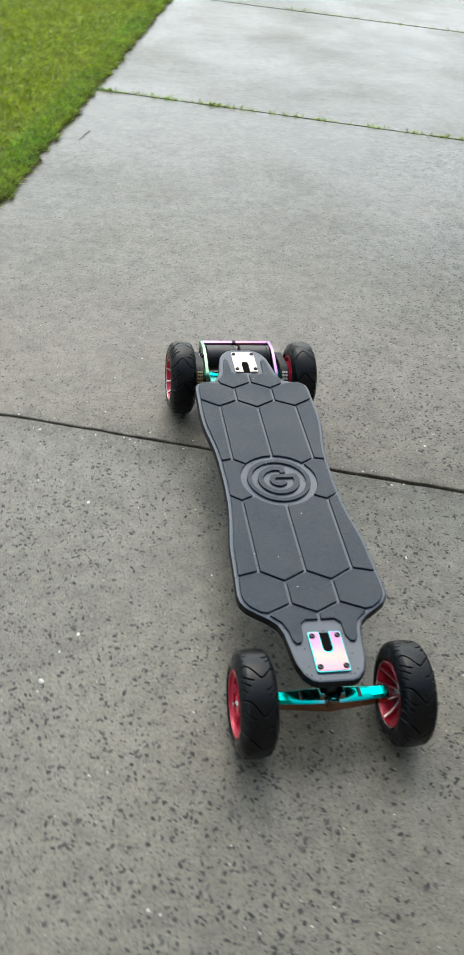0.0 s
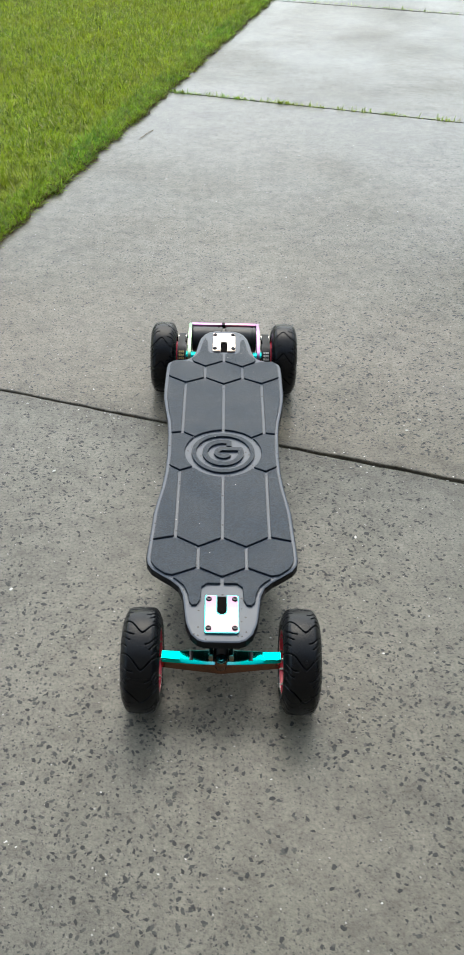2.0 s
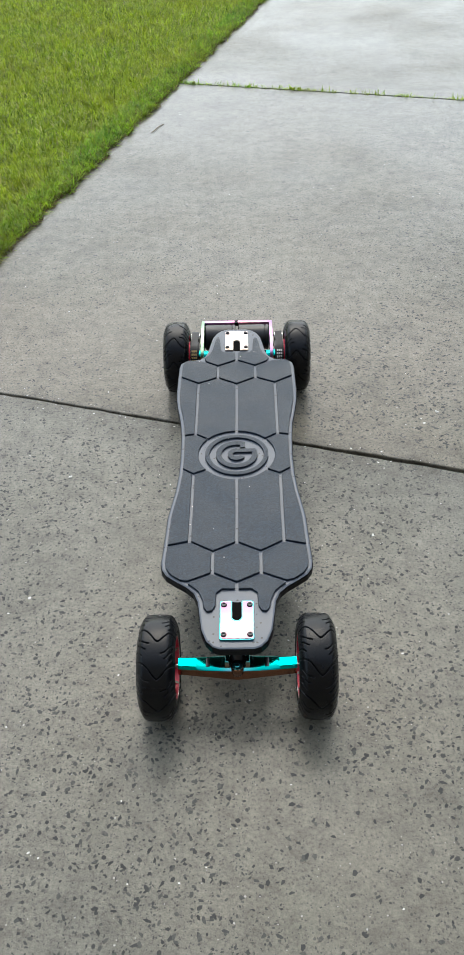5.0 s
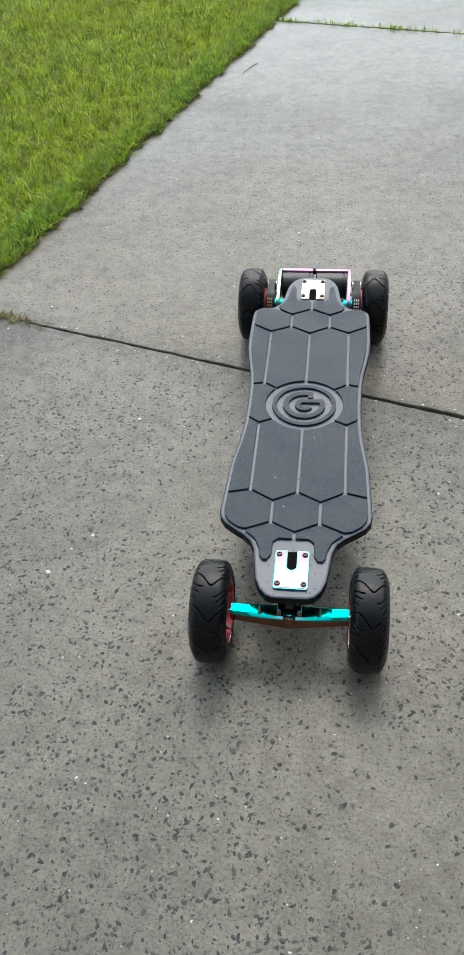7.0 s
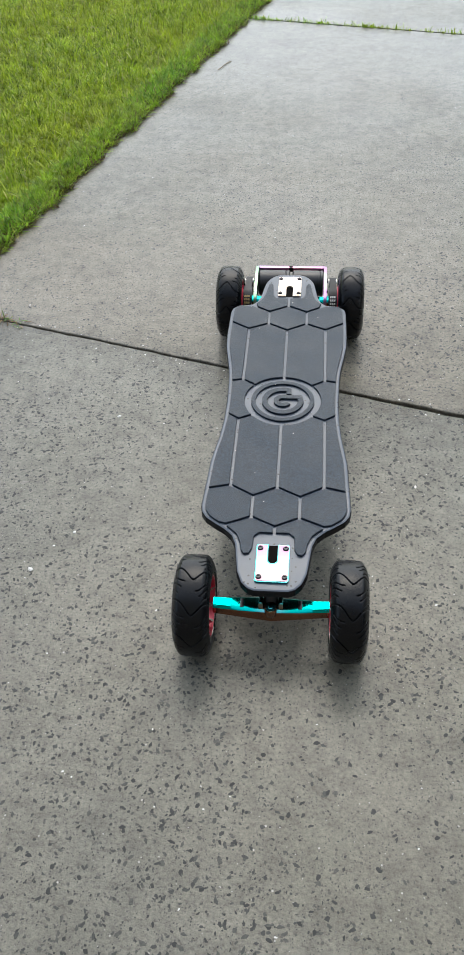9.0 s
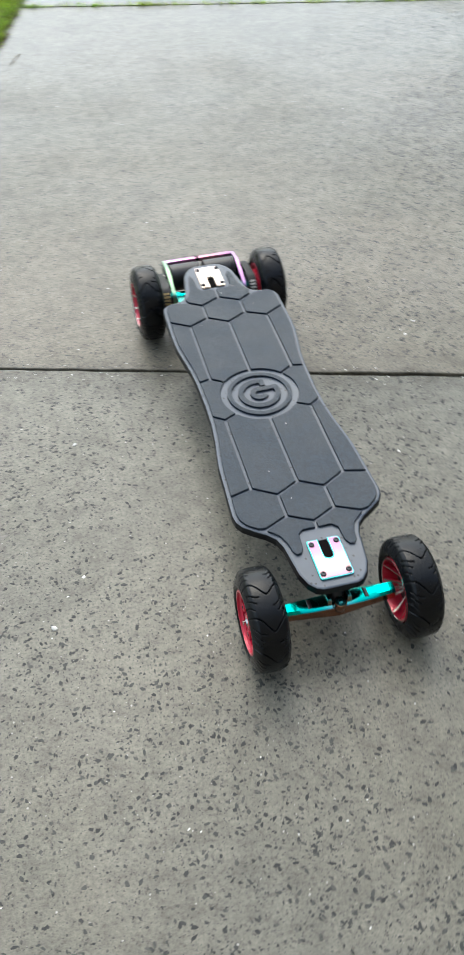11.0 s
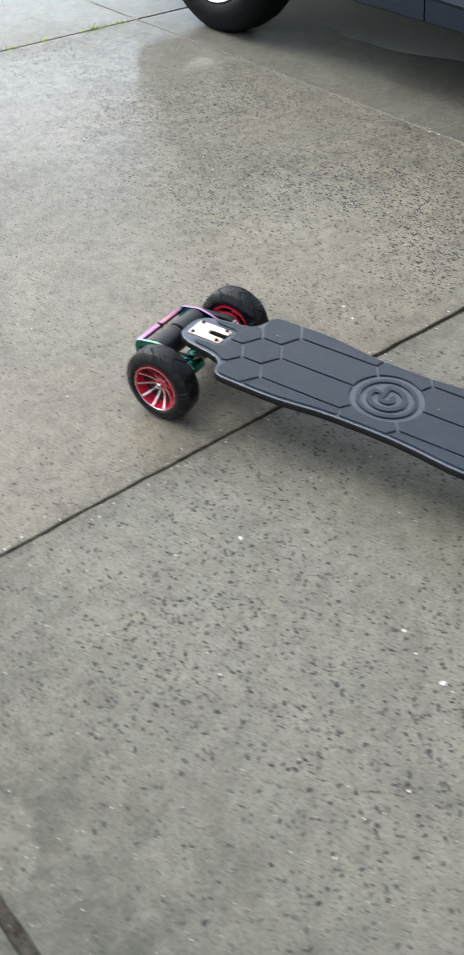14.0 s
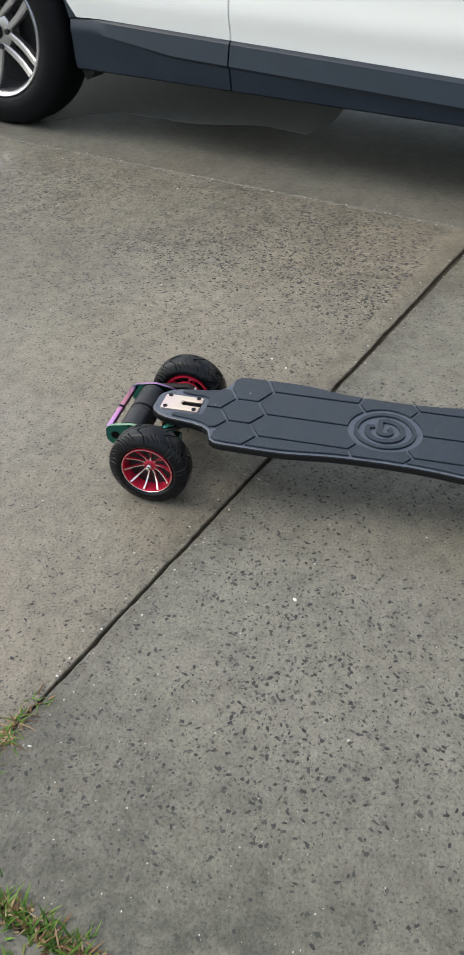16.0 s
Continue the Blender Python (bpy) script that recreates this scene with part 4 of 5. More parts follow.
def wheel(x, y, spoke_side):
    """An air-tyred wheel: one rim face has ten thin spokes, the other five round holes. spoke_side: +1 or -1 along x."""
    bm = bmesh.new()
    w = TW - 0.001
    d = spoke_side
    lathe(bm, [(-w * d, RIM), (-w * d, (RIM - 0.0030)), ((-w + 0.010) * d, (RIM - 0.0055)), ((w - 0.010) * d, (RIM - 0.0055)), (w * d, (RIM - 0.0030)), (w * d, RIM)], 56, "x", closed=True)
    rim = part("wheel", bm, RED, board, "red anodised rim with a black air tyre", 35)
    rim.location = (x, y, TR)
    rim.rotation_euler = (0.37 * (x * 40 + y * 7), 0, 0)
    ty = new("tyre", TYRE_MESH)
    ty.parent = rim
    ty.rotation_euler = (0, 0, math.pi if y > 0 else 0)
    ty["label"] = "black rubber air tyre with wavy tread grooves"
    # lip with a bright machined edge on the spoked face
    bm = bmesh.new()
    lathe(bm, [((w - 0.0005) * d, (RIM - 0.0023)), ((w + 0.0006) * d, (RIM - 0.0015)), ((w + 0.0006) * d, (RIM - 0.0003)), ((w - 0.0015) * d, (RIM - 0.0001)), ((w - 0.0015) * d, (RIM - 0.0023))], 56, "x", closed=True)
    part("rim_lip", bm, MACHINED, rim, "machined bright lip", 40)
    bm = bmesh.new()
    lathe(bm, [(-(w - 0.004) * d, 0.013), ((w - 0.020) * d, 0.012), ((w - 0.0185) * d, 0.009)], 28, "x")
    part("hub", bm, RED, rim, "", 40)
    for k in range(10):
        bm = bmesh.new()
        m = 8
        rows = []
        for i in range(m + 1):
            f = i / m
            r = 0.010 + f * (RIM - 0.0140)
            an = 2 * math.pi * k / 10 + 0.05 * f * f
            depth = (w - 0.0195 + 0.0190 * f ** 1.7) * d
            wd = 0.0011 + 0.0012 * abs(0.4 - f)
            c, s_ = math.cos(an), math.sin(an)
            pt = [(depth - 0.006 * d, -wd), (depth, -wd), (depth, wd), (depth - 0.006 * d, wd)]
            rows.append([bm.verts.new((px, r * c - q * s_, r * s_ + q * c)) for px, q in pt])
        for a_, b_ in zip(rows, rows[1:]):
            for j in range(4):
                fc = bm.faces.new((a_[j], a_[(j + 1) % 4], b_[(j + 1) % 4], b_[j]))
                fc.material_index = 1 if j == 1 else 0
        bm.faces.new(rows[0]), bm.faces.new(rows[-1])
        part("spoke", bm, [RED, MACHINED], rim)
    # the other face: five tapered arms, each ending in a round boss with a dark screw
    bm = bmesh.new()
    xo = -(w - 0.009) * d
    segs = 5
    for k in range(segs):
        a0 = 360 * k / segs
        q = arc(0, 0, RIM - 0.0050, a0 - 6, a0 + 6, 4) + arc(0, 0, 0.012, a0 + 26, a0 - 26, 6)
        lo = [bm.verts.new((xo, a_, b_)) for a_, b_ in q]
        hi = [bm.verts.new((xo + 0.005 * d, a_, b_)) for a_, b_ in q]
        bm.faces.new(lo), bm.faces.new(hi[::-1])
        for i in range(len(q)):
            m = (i + 1) % len(q)
            bm.faces.new((lo[i], lo[m], hi[m], hi[i]))
        c, e = math.cos(radians(a0)), math.sin(radians(a0))
        lathe(bm, [(xo + 0.004 * d, 0.0072), (xo - 0.0020 * d, 0.0072), (xo - 0.0030 * d, 0.0058)], 16, "x", (0, 0.0345 * c, 0.0345 * e))
    lathe(bm, [(xo - 0.001 * d, 0.0135), (xo + 0.006 * d, 0.0135)], 28, "x")
    lathe(bm, [(xo - 0.0030 * d, 0.0408), (xo - 0.0055 * d, RIM - 0.0050), (xo + 0.004 * d, RIM - 0.0050), (xo + 0.004 * d, 0.0408)], 56, "x", closed=True)
    part("holed_web", bm, RED, rim, "", 40)
    for k in range(segs):
        c, e = math.cos(2 * math.pi * k / segs), math.sin(2 * math.pi * k / segs)
        bm = bmesh.new()
        lathe(bm, [(xo - 0.0025 * d, 0.0036), (xo - 0.0040 * d, 0.0032)], 10, "x", (0, 0.0345 * c, 0.0345 * e))
        part("rim_screw", bm, BOLT, rim, "", 40)
    # added black disc: stands in for the shade deep inside the rim
    bm = bmesh.new()
    lathe(bm, [(-0.003, (RIM - 0.0060)), (0.003, (RIM - 0.0060))], 40, "x")
    part("depth_shade_disc", bm, BLACK, rim, "black disc added to darken the depth of the rim", 40)
    bm = bmesh.new()
    out = 1 if x > 0 else -1
    deep = 0.008 if out == d else 0.0
    lathe(bm, [(out * (w - 0.012 - deep), 0.0065), (out * (w - 0.004 - deep), 0.0065), (out * (w - 0.002 - deep), 0.0045)], 6, "x")
    lathe(bm, [(out * (w - 0.012 - deep), 0.0036), (out * (w + 0.002 - deep), 0.0036), (out * (w + 0.0025 - deep), 0.003)], 14, "x")
    part("axle_nut", bm, STEEL, rim, "bare steel nut", 30)
    return rim


FY, RY, FX, RX = -0.405, 0.446, 0.1165, 0.1320
wheel(-FX, FY, 1)
wheel(FX, FY, -1)
wheel(-RX, RY, -1)
wheel(RX, RY, 1)


# trucks
def hanger_mesh(x1):
    """A tapered bar, deepest in the middle, flat on top."""
    bm = bmesh.new()
    rows = []
    for k in range(25):
        f = -1 + 2 * k / 24
        x = x1 * f
        e = abs(f)
        top = 0.0085 - 0.001 * e + 0.0035 * max(0, e - 0.55) / 0.45
        bot = -0.021 + 0.0125 * e
        wy = 0.0125 - 0.0035 * e
        pt = [(-wy * 0.7, bot), (wy * 0.7, bot), (wy * 1.15, bot * 0.75), (wy * 1.2, top * 0.62), (wy * 0.75, top), (-wy * 0.75, top), (-wy * 1.2, top * 0.62), (-wy * 1.15, bot * 0.75)]
        rows.append([bm.verts.new((x, y, z)) for y, z in pt])
    for a_, b_ in zip(rows, rows[1:]):
        for j in range(8):
            bm.faces.new((a_[j], a_[(j + 1) % 8], b_[(j + 1) % 8], b_[j]))
    bm.faces.new(rows[0]), bm.faces.new(rows[-1])
    return bm


def truck(y, face, label):
    """Baseplate, hanger bar, kingpin with bushing, axle. face: +1 when the kingpin leans to +y."""
    h = part("truck", hanger_mesh(0.088), HANGER, board, label, 35)
    h.location = (0, y, TR + 0.002)
    bm = bmesh.new()
    lathe(bm, [(-0.132, 0.004), (0.132, 0.004)], 14, "x")
    part("axle", bm, STEEL, h, "", 40)
    bm = bmesh.new()
    box(bm, -0.026, 0.026, 0.004 if face > 0 else -0.066, 0.066 if face > 0 else -0.004, 0.0285, 0.0362, 0.002)
    part("baseplate", bm, BOLT, h, "dark steel baseplate", 30)
    lean = Matrix.Rotation(radians(-28 * face), 4, "X")
    bm = bmesh.new()
    for z0, z1, r0, r1 in ((0.000, 0.012, 0.0105, 0.0115), (0.012, 0.026, 0.0115, 0.0105)):
        lathe(bm, [(z0, r0), (z1, r1)], 24, "z")
    bm.transform(lean)
    part("bushing", bm, BLACK, h, "black rubber bushing", 40)
    bm = bmesh.new()
    lathe(bm, [(-0.016, 0.0050), (-0.012, 0.0085), (0.004, 0.0100), (0.0055, 0.0096)], 24, "z")
    lean_pin = Matrix.Translation((0, -0.013 * face, 0.012)) @ Matrix.Rotation(radians(2 * face), 4, "X")
    bm.transform(lean_pin)
    pin = part("kingpin", bm, COPPER_FILM, h, "copper-coloured kingpin cup", 40)
    bm = bmesh.new()
    lathe(bm, [(0.0050, 0.0084), (0.0060, 0.0078), (0.0060, 0.0040), (0.0066, 0.0036), (0.0068, 0.003)], 24, "z")
    bm.transform(lean_pin)
    part("nut", bm, TEAL_RIM, pin, "bright teal kingpin nut", 40)
    for sx in (-1, 1):
        bm = bmesh.new()
        box(bm, *sorted((sx * 0.0120, sx * 0.0185)), -0.010, 0.010, 0.004, 0.022, 0.003)
        part("hanger_lug", bm, HANGER, h, "teal lug", 30)
        # raised block whose dark colour stands in for a shaded recess
        bm = bmesh.new()
        box(bm, *sorted((sx * 0.041, sx * 0.0470)), -0.0082, 0.0082, 0.006, 0.0089, 0.0006)
        part("recess_block", bm, BOLT, h, "raised blue-black block coloured as a shaded recess", 30)
        bm = bmesh.new()
        box(bm, *sorted((sx * 0.0805, sx * 0.0885)), -0.0095, 0.0095, -0.008, 0.0098, 0.002)
        part("hanger_collar", bm, HANGER, h, "", 30)
    return h


truck(FY, 1, "teal and copper rainbow truck hanger")
truck(RY, -1, "teal and copper rainbow truck hanger with motors")

# rear drive: two side plates, a cross bar, two motors, belts and pulleys
for sx, mat, lab in ((-1, GREEN_FILM, "pale green rainbow motor mount"), (1, LILAC_FILM, "lilac rainbow motor mount")):
    x0 = sx * 0.0765
    q = smooth_poly([(0.418, 0.070), (0.440, 0.060), (0.470, 0.060), (0.545, 0.072), (0.553, 0.082), (0.553, 0.104), (0.545, 0.112), (0.500, 0.121), (0.470, 0.115), (0.424, 0.100)], 0.008, 3)
    bm = bmesh.new()
    vs = [[bm.verts.new((x0 + dx, y, z)) for y, z in q] for dx in (-0.0032, 0.0032)]
    bm.faces.new(vs[0]), bm.faces.new(vs[1][::-1])
    for i in range(len(q)):
        j = (i + 1) % len(q)
        bm.faces.new((vs[0][i], vs[0][j], vs[1][j], vs[1][i]))
    mount = part("motor_mount", bm, [DEEP_GREEN, mat], board, lab, 30)
    for f in mount.data.polygons:
        f.material_index = 0 if abs(f.normal.x) > 0.7 else 1
    for by, bz in ((0.492, 0.104), (0.512, 0.096), (0.492, 0.078), (0.474, 0.090)):
        bm = bmesh.new()
        lathe(bm, [(x0 + sx * 0.003, 0.0036), (x0 + sx * 0.0062, 0.0036), (x0 + sx * 0.0066, 0.0024)], 12, "x", (0, by, bz))
        part("screw", bm, BOLT, mount, "", 40)
    # holes are not cut: black discs paint their shade on the plate
    for by, bz, br in ((0.534, 0.092, 0.0085), (0.446, 0.082, 0.0070)):
        bm = bmesh.new()
        lathe(bm, [(x0 + sx * 0.0030, br), (x0 + sx * 0.0036, br)], 18, "x", (0, by, bz))
        part("hole_shade_disc", bm, HOLE_SHADE, mount, "flat black disc painted as a shaded round hole")
    # motor can with end ring
    bm = bmesh.new()
    xa, xb = sorted((sx * 0.003, sx * 0.072))
    lathe(bm, [(xa, 0.024), (xa + 0.0025, 0.0285), (xb - 0.010, 0.0285), (xb - 0.009, 0.0272), (xb - 0.007, 0.0272), (xb - 0.006, 0.0285), (xb - 0.001, 0.0285), (xb, 0.025)], 48, "x", (0, 0.506, 0.0905))
    motor = part("motor", bm, BLACK, board, "black cylindrical electric motor", 35)
    # pulleys and belt between the mount and the wheel
    bm = bmesh.new()
    xm = sx * 0.0935
    pr, mr, my, mz = 0.034, 0.011, 0.503, 0.092
    loop = [(RY + pr * math.cos(t), TR + pr * math.sin(t)) for t in np.linspace(math.radians(100), math.radians(300), 24)]
    loop += [(my + mr * math.cos(t), mz + mr * math.sin(t)) for t in np.linspace(math.radians(-60), math.radians(100), 14)]
    rows = []
    for y, z in loop:
        cy, cz = (RY, TR) if y < 0.475 else (my, mz)
        dv = Vector((y - cy, z - cz)).normalized() * 0.003
        rows.append([bm.verts.new((xm + dx, y + k * dv.x, z + k * dv.y)) for dx, k in ((-0.0075, 0), (0.0075, 0), (0.0075, 1), (-0.0075, 1))])
    for a_, b_ in zip(rows, rows[1:] + rows[:1]):
        for j in range(4):
            bm.faces.new((a_[j], a_[(j + 1) % 4], b_[(j + 1) % 4], b_[j]))
    belt = part("drive_belt", bm, BELT, board, "black toothed drive belt", 30)
    bm = bmesh.new()
    lathe(bm, [(xm - 0.009, 0.030), (xm - 0.009, 0.0335), (xm + 0.009, 0.0335), (xm + 0.009, 0.030)], 40, "x", (0, RY, TR))
    part("wheel_pulley", bm, BOLT, board, "dark metal belt pulley", 35)
    bm = bmesh.new()
    lathe(bm, [(xm + sx * 0.0095, 0.036), (xm + sx * 0.0135, 0.036)], 40, "x", (0, RY, TR))
    part("pulley_flange", bm, RED, board, "red pulley flange", 35)
    bm = bmesh.new()
    lathe(bm, [(xm - 0.009, 0.0105), (xm + 0.009, 0.0105)], 24, "x", (0, my, mz))
    part("motor_pulley", bm, STEEL, board, "small steel motor pulley", 35)
    # printed marks on the belt's outer face
    for k in range(5):
        t = math.radians(128 + 11 * k)
        bm = bmesh.new()
        m = Matrix.Translation((xm, RY + (pr + 0.0031) * math.cos(t), TR + (pr + 0.0031) * math.sin(t))) @ Matrix.Rotation(t - math.pi / 2, 4, "X")
        for i in range(3):
            box(bm, -0.006 + 0.0042 * i, -0.0028 + 0.0042 * i, -0.0022, 0.0022, -0.0002, 0.0003, 0.0, m)
        part("belt_mark", bm, GOLD if sx < 0 else WHITE_MARK, belt, "worn printed bars")
bm = bmesh.new()
box(bm, -0.0745, 0.0745, 0.5435, 0.5535, 0.0975, 0.1075, 0.0015)
bar = part("cross_bar", bm, PINK_BAR, board, "pink and lilac rainbow cross bar", 30)
bm = bmesh.new()
box(bm, -0.006, 0.003, 0.543, 0.554, 0.0975, 0.1075, 0.0008)
part("bar_clip", bm, BOLT, bar)
for sx in (-1, 1):
    bm = bmesh.new()
    box(bm, *sorted((sx * 0.030, sx * 0.072)), 0.415, 0.438, 0.066, 0.088, 0.004)
    part("mount_clamp", bm, DEEP_GREEN, board, "dark green metal clamp", 30)
wire("motor_cable", [(-0.030, 0.495, 0.075), (-0.045, 0.455, 0.090), (-0.036, 0.420, 0.098), (-0.02, 0.385, 0.108), (-0.01, 0.34, 0.112)], 0.003, BLACK, board)
wire("motor_cable", [(0.030, 0.495, 0.075), (0.045, 0.455, 0.090), (0.036, 0.420, 0.098), (0.02, 0.385, 0.108), (0.01, 0.34, 0.112)], 0.003, BLACK, board)



# ---- the parked car ----
HU, HV = 2.256, 1.530  # rear hub along the drive, outer face of its tyre
CAR_HALF = 0.935
cu_, cv_ = uv(HU, HV - 0.02 + CAR_HALF)
turn = Matrix(((-U.x, V.x, 0, cu_), (-U.y, V.y, 0, cv_), (0, 0, 1, 0), (0, 0, 0, 1)))
car = thing("parked_car", "white five-door crossover car with dark grey lower cladding, parked", "car", turn)
HUB_Z, CAR_R, BASE = 0.338, 0.350, 2.70
ARCH = 0.405


def low_edge(x):
    """The lower edge of the white panels: cladding line, lifted over the wheel arches."""
    z = 0.430 - 0.032 * min(1.8, max(0, x - 0.5))
    for hx in (0.0, BASE):
        d = abs(x - hx)
        if d < ARCH:
            z = max(z, HUB_Z + math.sqrt(ARCH ** 2 - d ** 2))
    return z


def nose(x):
    """How much the plan narrows towards both ends."""
    f = max(0.0, (-x - 0.35) / 0.50, (x - BASE - 0.30) / 0.60)
    return min(1.0, f) ** 2.2 * 0.22


def belt_z(x):
    return 1.02 - 0.035 * max(0, x - 0.2) / 2


def side_y(x, z):
    f = (z - 0.40) / 0.62
    y = 0.915 + 0.030 * math.sin(min(1, max(0, f * 1.1)) * math.pi * 0.75) - 0.035 * max(0, f - 0.75)
    y += 0.010 * math.exp(-((z - 0.50) / 0.05) ** 2)
    for hx in (0.0, BASE):
        d = math.hypot(x - hx, z - HUB_Z)
        y += 0.012 * math.exp(-((d - ARCH) / 0.07) ** 2)
    return y - nose(x)


def panel(name, x0, x1, label="", top=None):
    """A pair of stretches of the car's flank, right and left, from cladding to window line."""
    for s in (-1, 1):
        bm = bmesh.new()
        nx, nz = max(6, int((x1 - x0) / 0.03)), 22
        rows = []
        for i in range(nx + 1):
            x = x0 + (x1 - x0) * i / nx
            zl = low_edge(x)
            zt = (top or belt_z)(x)
            rows.append([bm.verts.new((x, s * side_y(x, zl + (zt - zl) * j / nz), zl + (zt - zl) * j / nz)) for j in range(nz + 1)])
            rows[-1] += [bm.verts.new((x, s * (side_y(x, zt) - 0.03), zt))]
            rows[-1] = [bm.verts.new((x, s * (side_y(x, zl) - 0.03), zl))] + rows[-1]
        for a_, b_ in zip(rows, rows[1:]):
            for j in range(len(a_) - 1):
                bm.faces.new((a_[j], a_[j + 1], b_[j + 1], b_[j]))
        for row in (rows[0], rows[-1]):
            inner = [bm.verts.new(v.co - Vector((0, s * 0.03, 0))) for v in row]
            for j in range(len(row) - 1):
                bm.faces.new((row[j], row[j + 1], inner[j + 1], inner[j]))
        part(name, bm, PAINT, car, label, 40)


GAP = 0.0025
SEAM_REAR, SEAM_MID, SEAM_FRONT = -0.02, 1.045, 2.13


def hood_z(x):
    if x < SEAM_FRONT:
        return belt_z(x)
    f = (x - SEAM_FRONT) / (BASE + 0.9 - SEAM_FRONT)
    return belt_z(SEAM_FRONT) - 0.10 * f - 0.16 * f ** 4


panel("rear_quarter", -0.85, SEAM_REAR - GAP)
panel("rear_door", SEAM_REAR + GAP, SEAM_MID - GAP)
panel("front_door", SEAM_MID + GAP, SEAM_FRONT - GAP)
panel("front_wing", SEAM_FRONT + GAP, BASE + 0.88, "", hood_z)


def loft(name, stations, mat, label=""):
    """stations: x, list of (y, z) for the right half, outermost first; mirrored."""
    bm = bmesh.new()
    rows = []
    for x, pts in stations:
        full = [(-y, z) for y, z in pts] + [(y, z) for y, z in pts[::-1]]
        rows.append([bm.verts.new((x, y, z)) for y, z in full])
    for a_, b_ in zip(rows, rows[1:]):
        for j in range(len(a_) - 1):
            bm.faces.new((a_[j], a_[j + 1], b_[j + 1], b_[j]))
    bm.faces.new(rows[0]), bm.faces.new(rows[-1])
    return part(name, bm, mat, car, label, 40)


def green_section(x, zt, wt):
    zb = belt_z(x) - 0.01
    wb = side_y(x, zb) - 0.02
    return x, [(wb, zb), (wb - 0.03, zb + 0.5 * (zt - zb)), (wt + 0.03, zt - 0.06), (wt * 0.9, zt - 0.015), (0.0, zt)]


loft("window_glass", [green_section(x, zt, wt) for x, zt, wt in ((-0.80, 1.10, 0.62), (-0.60, 1.45, 0.62), (-0.2, 1.585, 0.66), (0.6, 1.625, 0.67), (1.3, 1.605, 0.66), (1.8, 1.45, 0.64), (2.30, 1.08, 0.62))], GLASS, "dark tinted windows")
loft("roof", [(x, [(wt + 0.035, zt - 0.055), (wt * 0.92, zt - 0.004), (0.0, zt + 0.012)]) for x, zt, wt in ((-0.70, 1.46, 0.60), (-0.5, 1.54, 0.63), (-0.2, 1.59, 0.66), (0.6, 1.63, 0.67), (1.3, 1.612, 0.66), (1.55, 1.565, 0.65))], PAINT)
loft("bonnet", [(x, [(side_y(x, hood_z(x)) - 0.012, hood_z(x) - 0.004), (0.6 * side_y(x, 0.9), hood_z(x) + 0.05), (0.0, hood_z(x) + 0.075)]) for x in (2.14, 2.5, 2.9, 3.2, 3.45, 3.56)], PAINT)
loft("rear_bumper", [(x, [(side_y(max(x, -0.84), 0.5) - w, 0.34), (side_y(max(x, -0.84), 0.6) - w, 0.62), (0.0, 0.64)]) for x, w in ((-0.95, 0.14), (-0.90, 0.05), (-0.845, 0.0), (-0.50, 0.0), (-0.42, 0.02))], CLADDING, "dark grey rear bumper skirt")
loft("tailgate", [(x, [(0.70 - w, 0.55), (0.70 - w, 1.05), (0.60 - w, 1.12), (0, 1.14)]) for x, w in ((-0.92, 0.06), (-0.88, 0.0), (-0.78, 0.0))], PAINT)
loft("front_bumper", [(x, [(side_y(min(x, 3.57), 0.5) - w, 0.24), (side_y(min(x, 3.57), 0.6) - w, 0.64), (0.0, 0.66)]) for x, w in ((3.12, 0.03), (3.2, 0.0), (3.57, 0.0), (3.64, 0.05), (3.70, 0.16))], CLADDING, "dark grey front bumper")
for s in (-1, 1):
    bm = bmesh.new()
    box(bm, -0.945, -0.83, *sorted((s * 0.50, s * 0.72)), 0.80, 0.98, 0.02)
    part("tail_lamp", bm, RED_LENS, car, "red tail lamp", 30)
    bm = bmesh.new()
    box(bm, 3.44, 3.64, *sorted((s * 0.44, s * 0.70)), 0.66, 0.80, 0.03)
    part("headlight", bm, CLEAR_LENS, car, "clear headlight", 30)
    bm = bmesh.new()
    box(bm, 1.78, 1.90, *sorted((s * 0.93, s * 1.06)), 1.02, 1.15, 0.03)
    part("wing_mirror", bm, PAINT, car, "white wing mirror", 40)
bm = bmesh.new()
box(bm, -0.80, 3.50, -0.72, 0.72, 0.27, 0.60, 0.02)
box(bm, 0.42, 2.28, -0.86, 0.86, 0.27, 1.0, 0.02)
part("underbody", bm, UNDER, car, "black underbody")


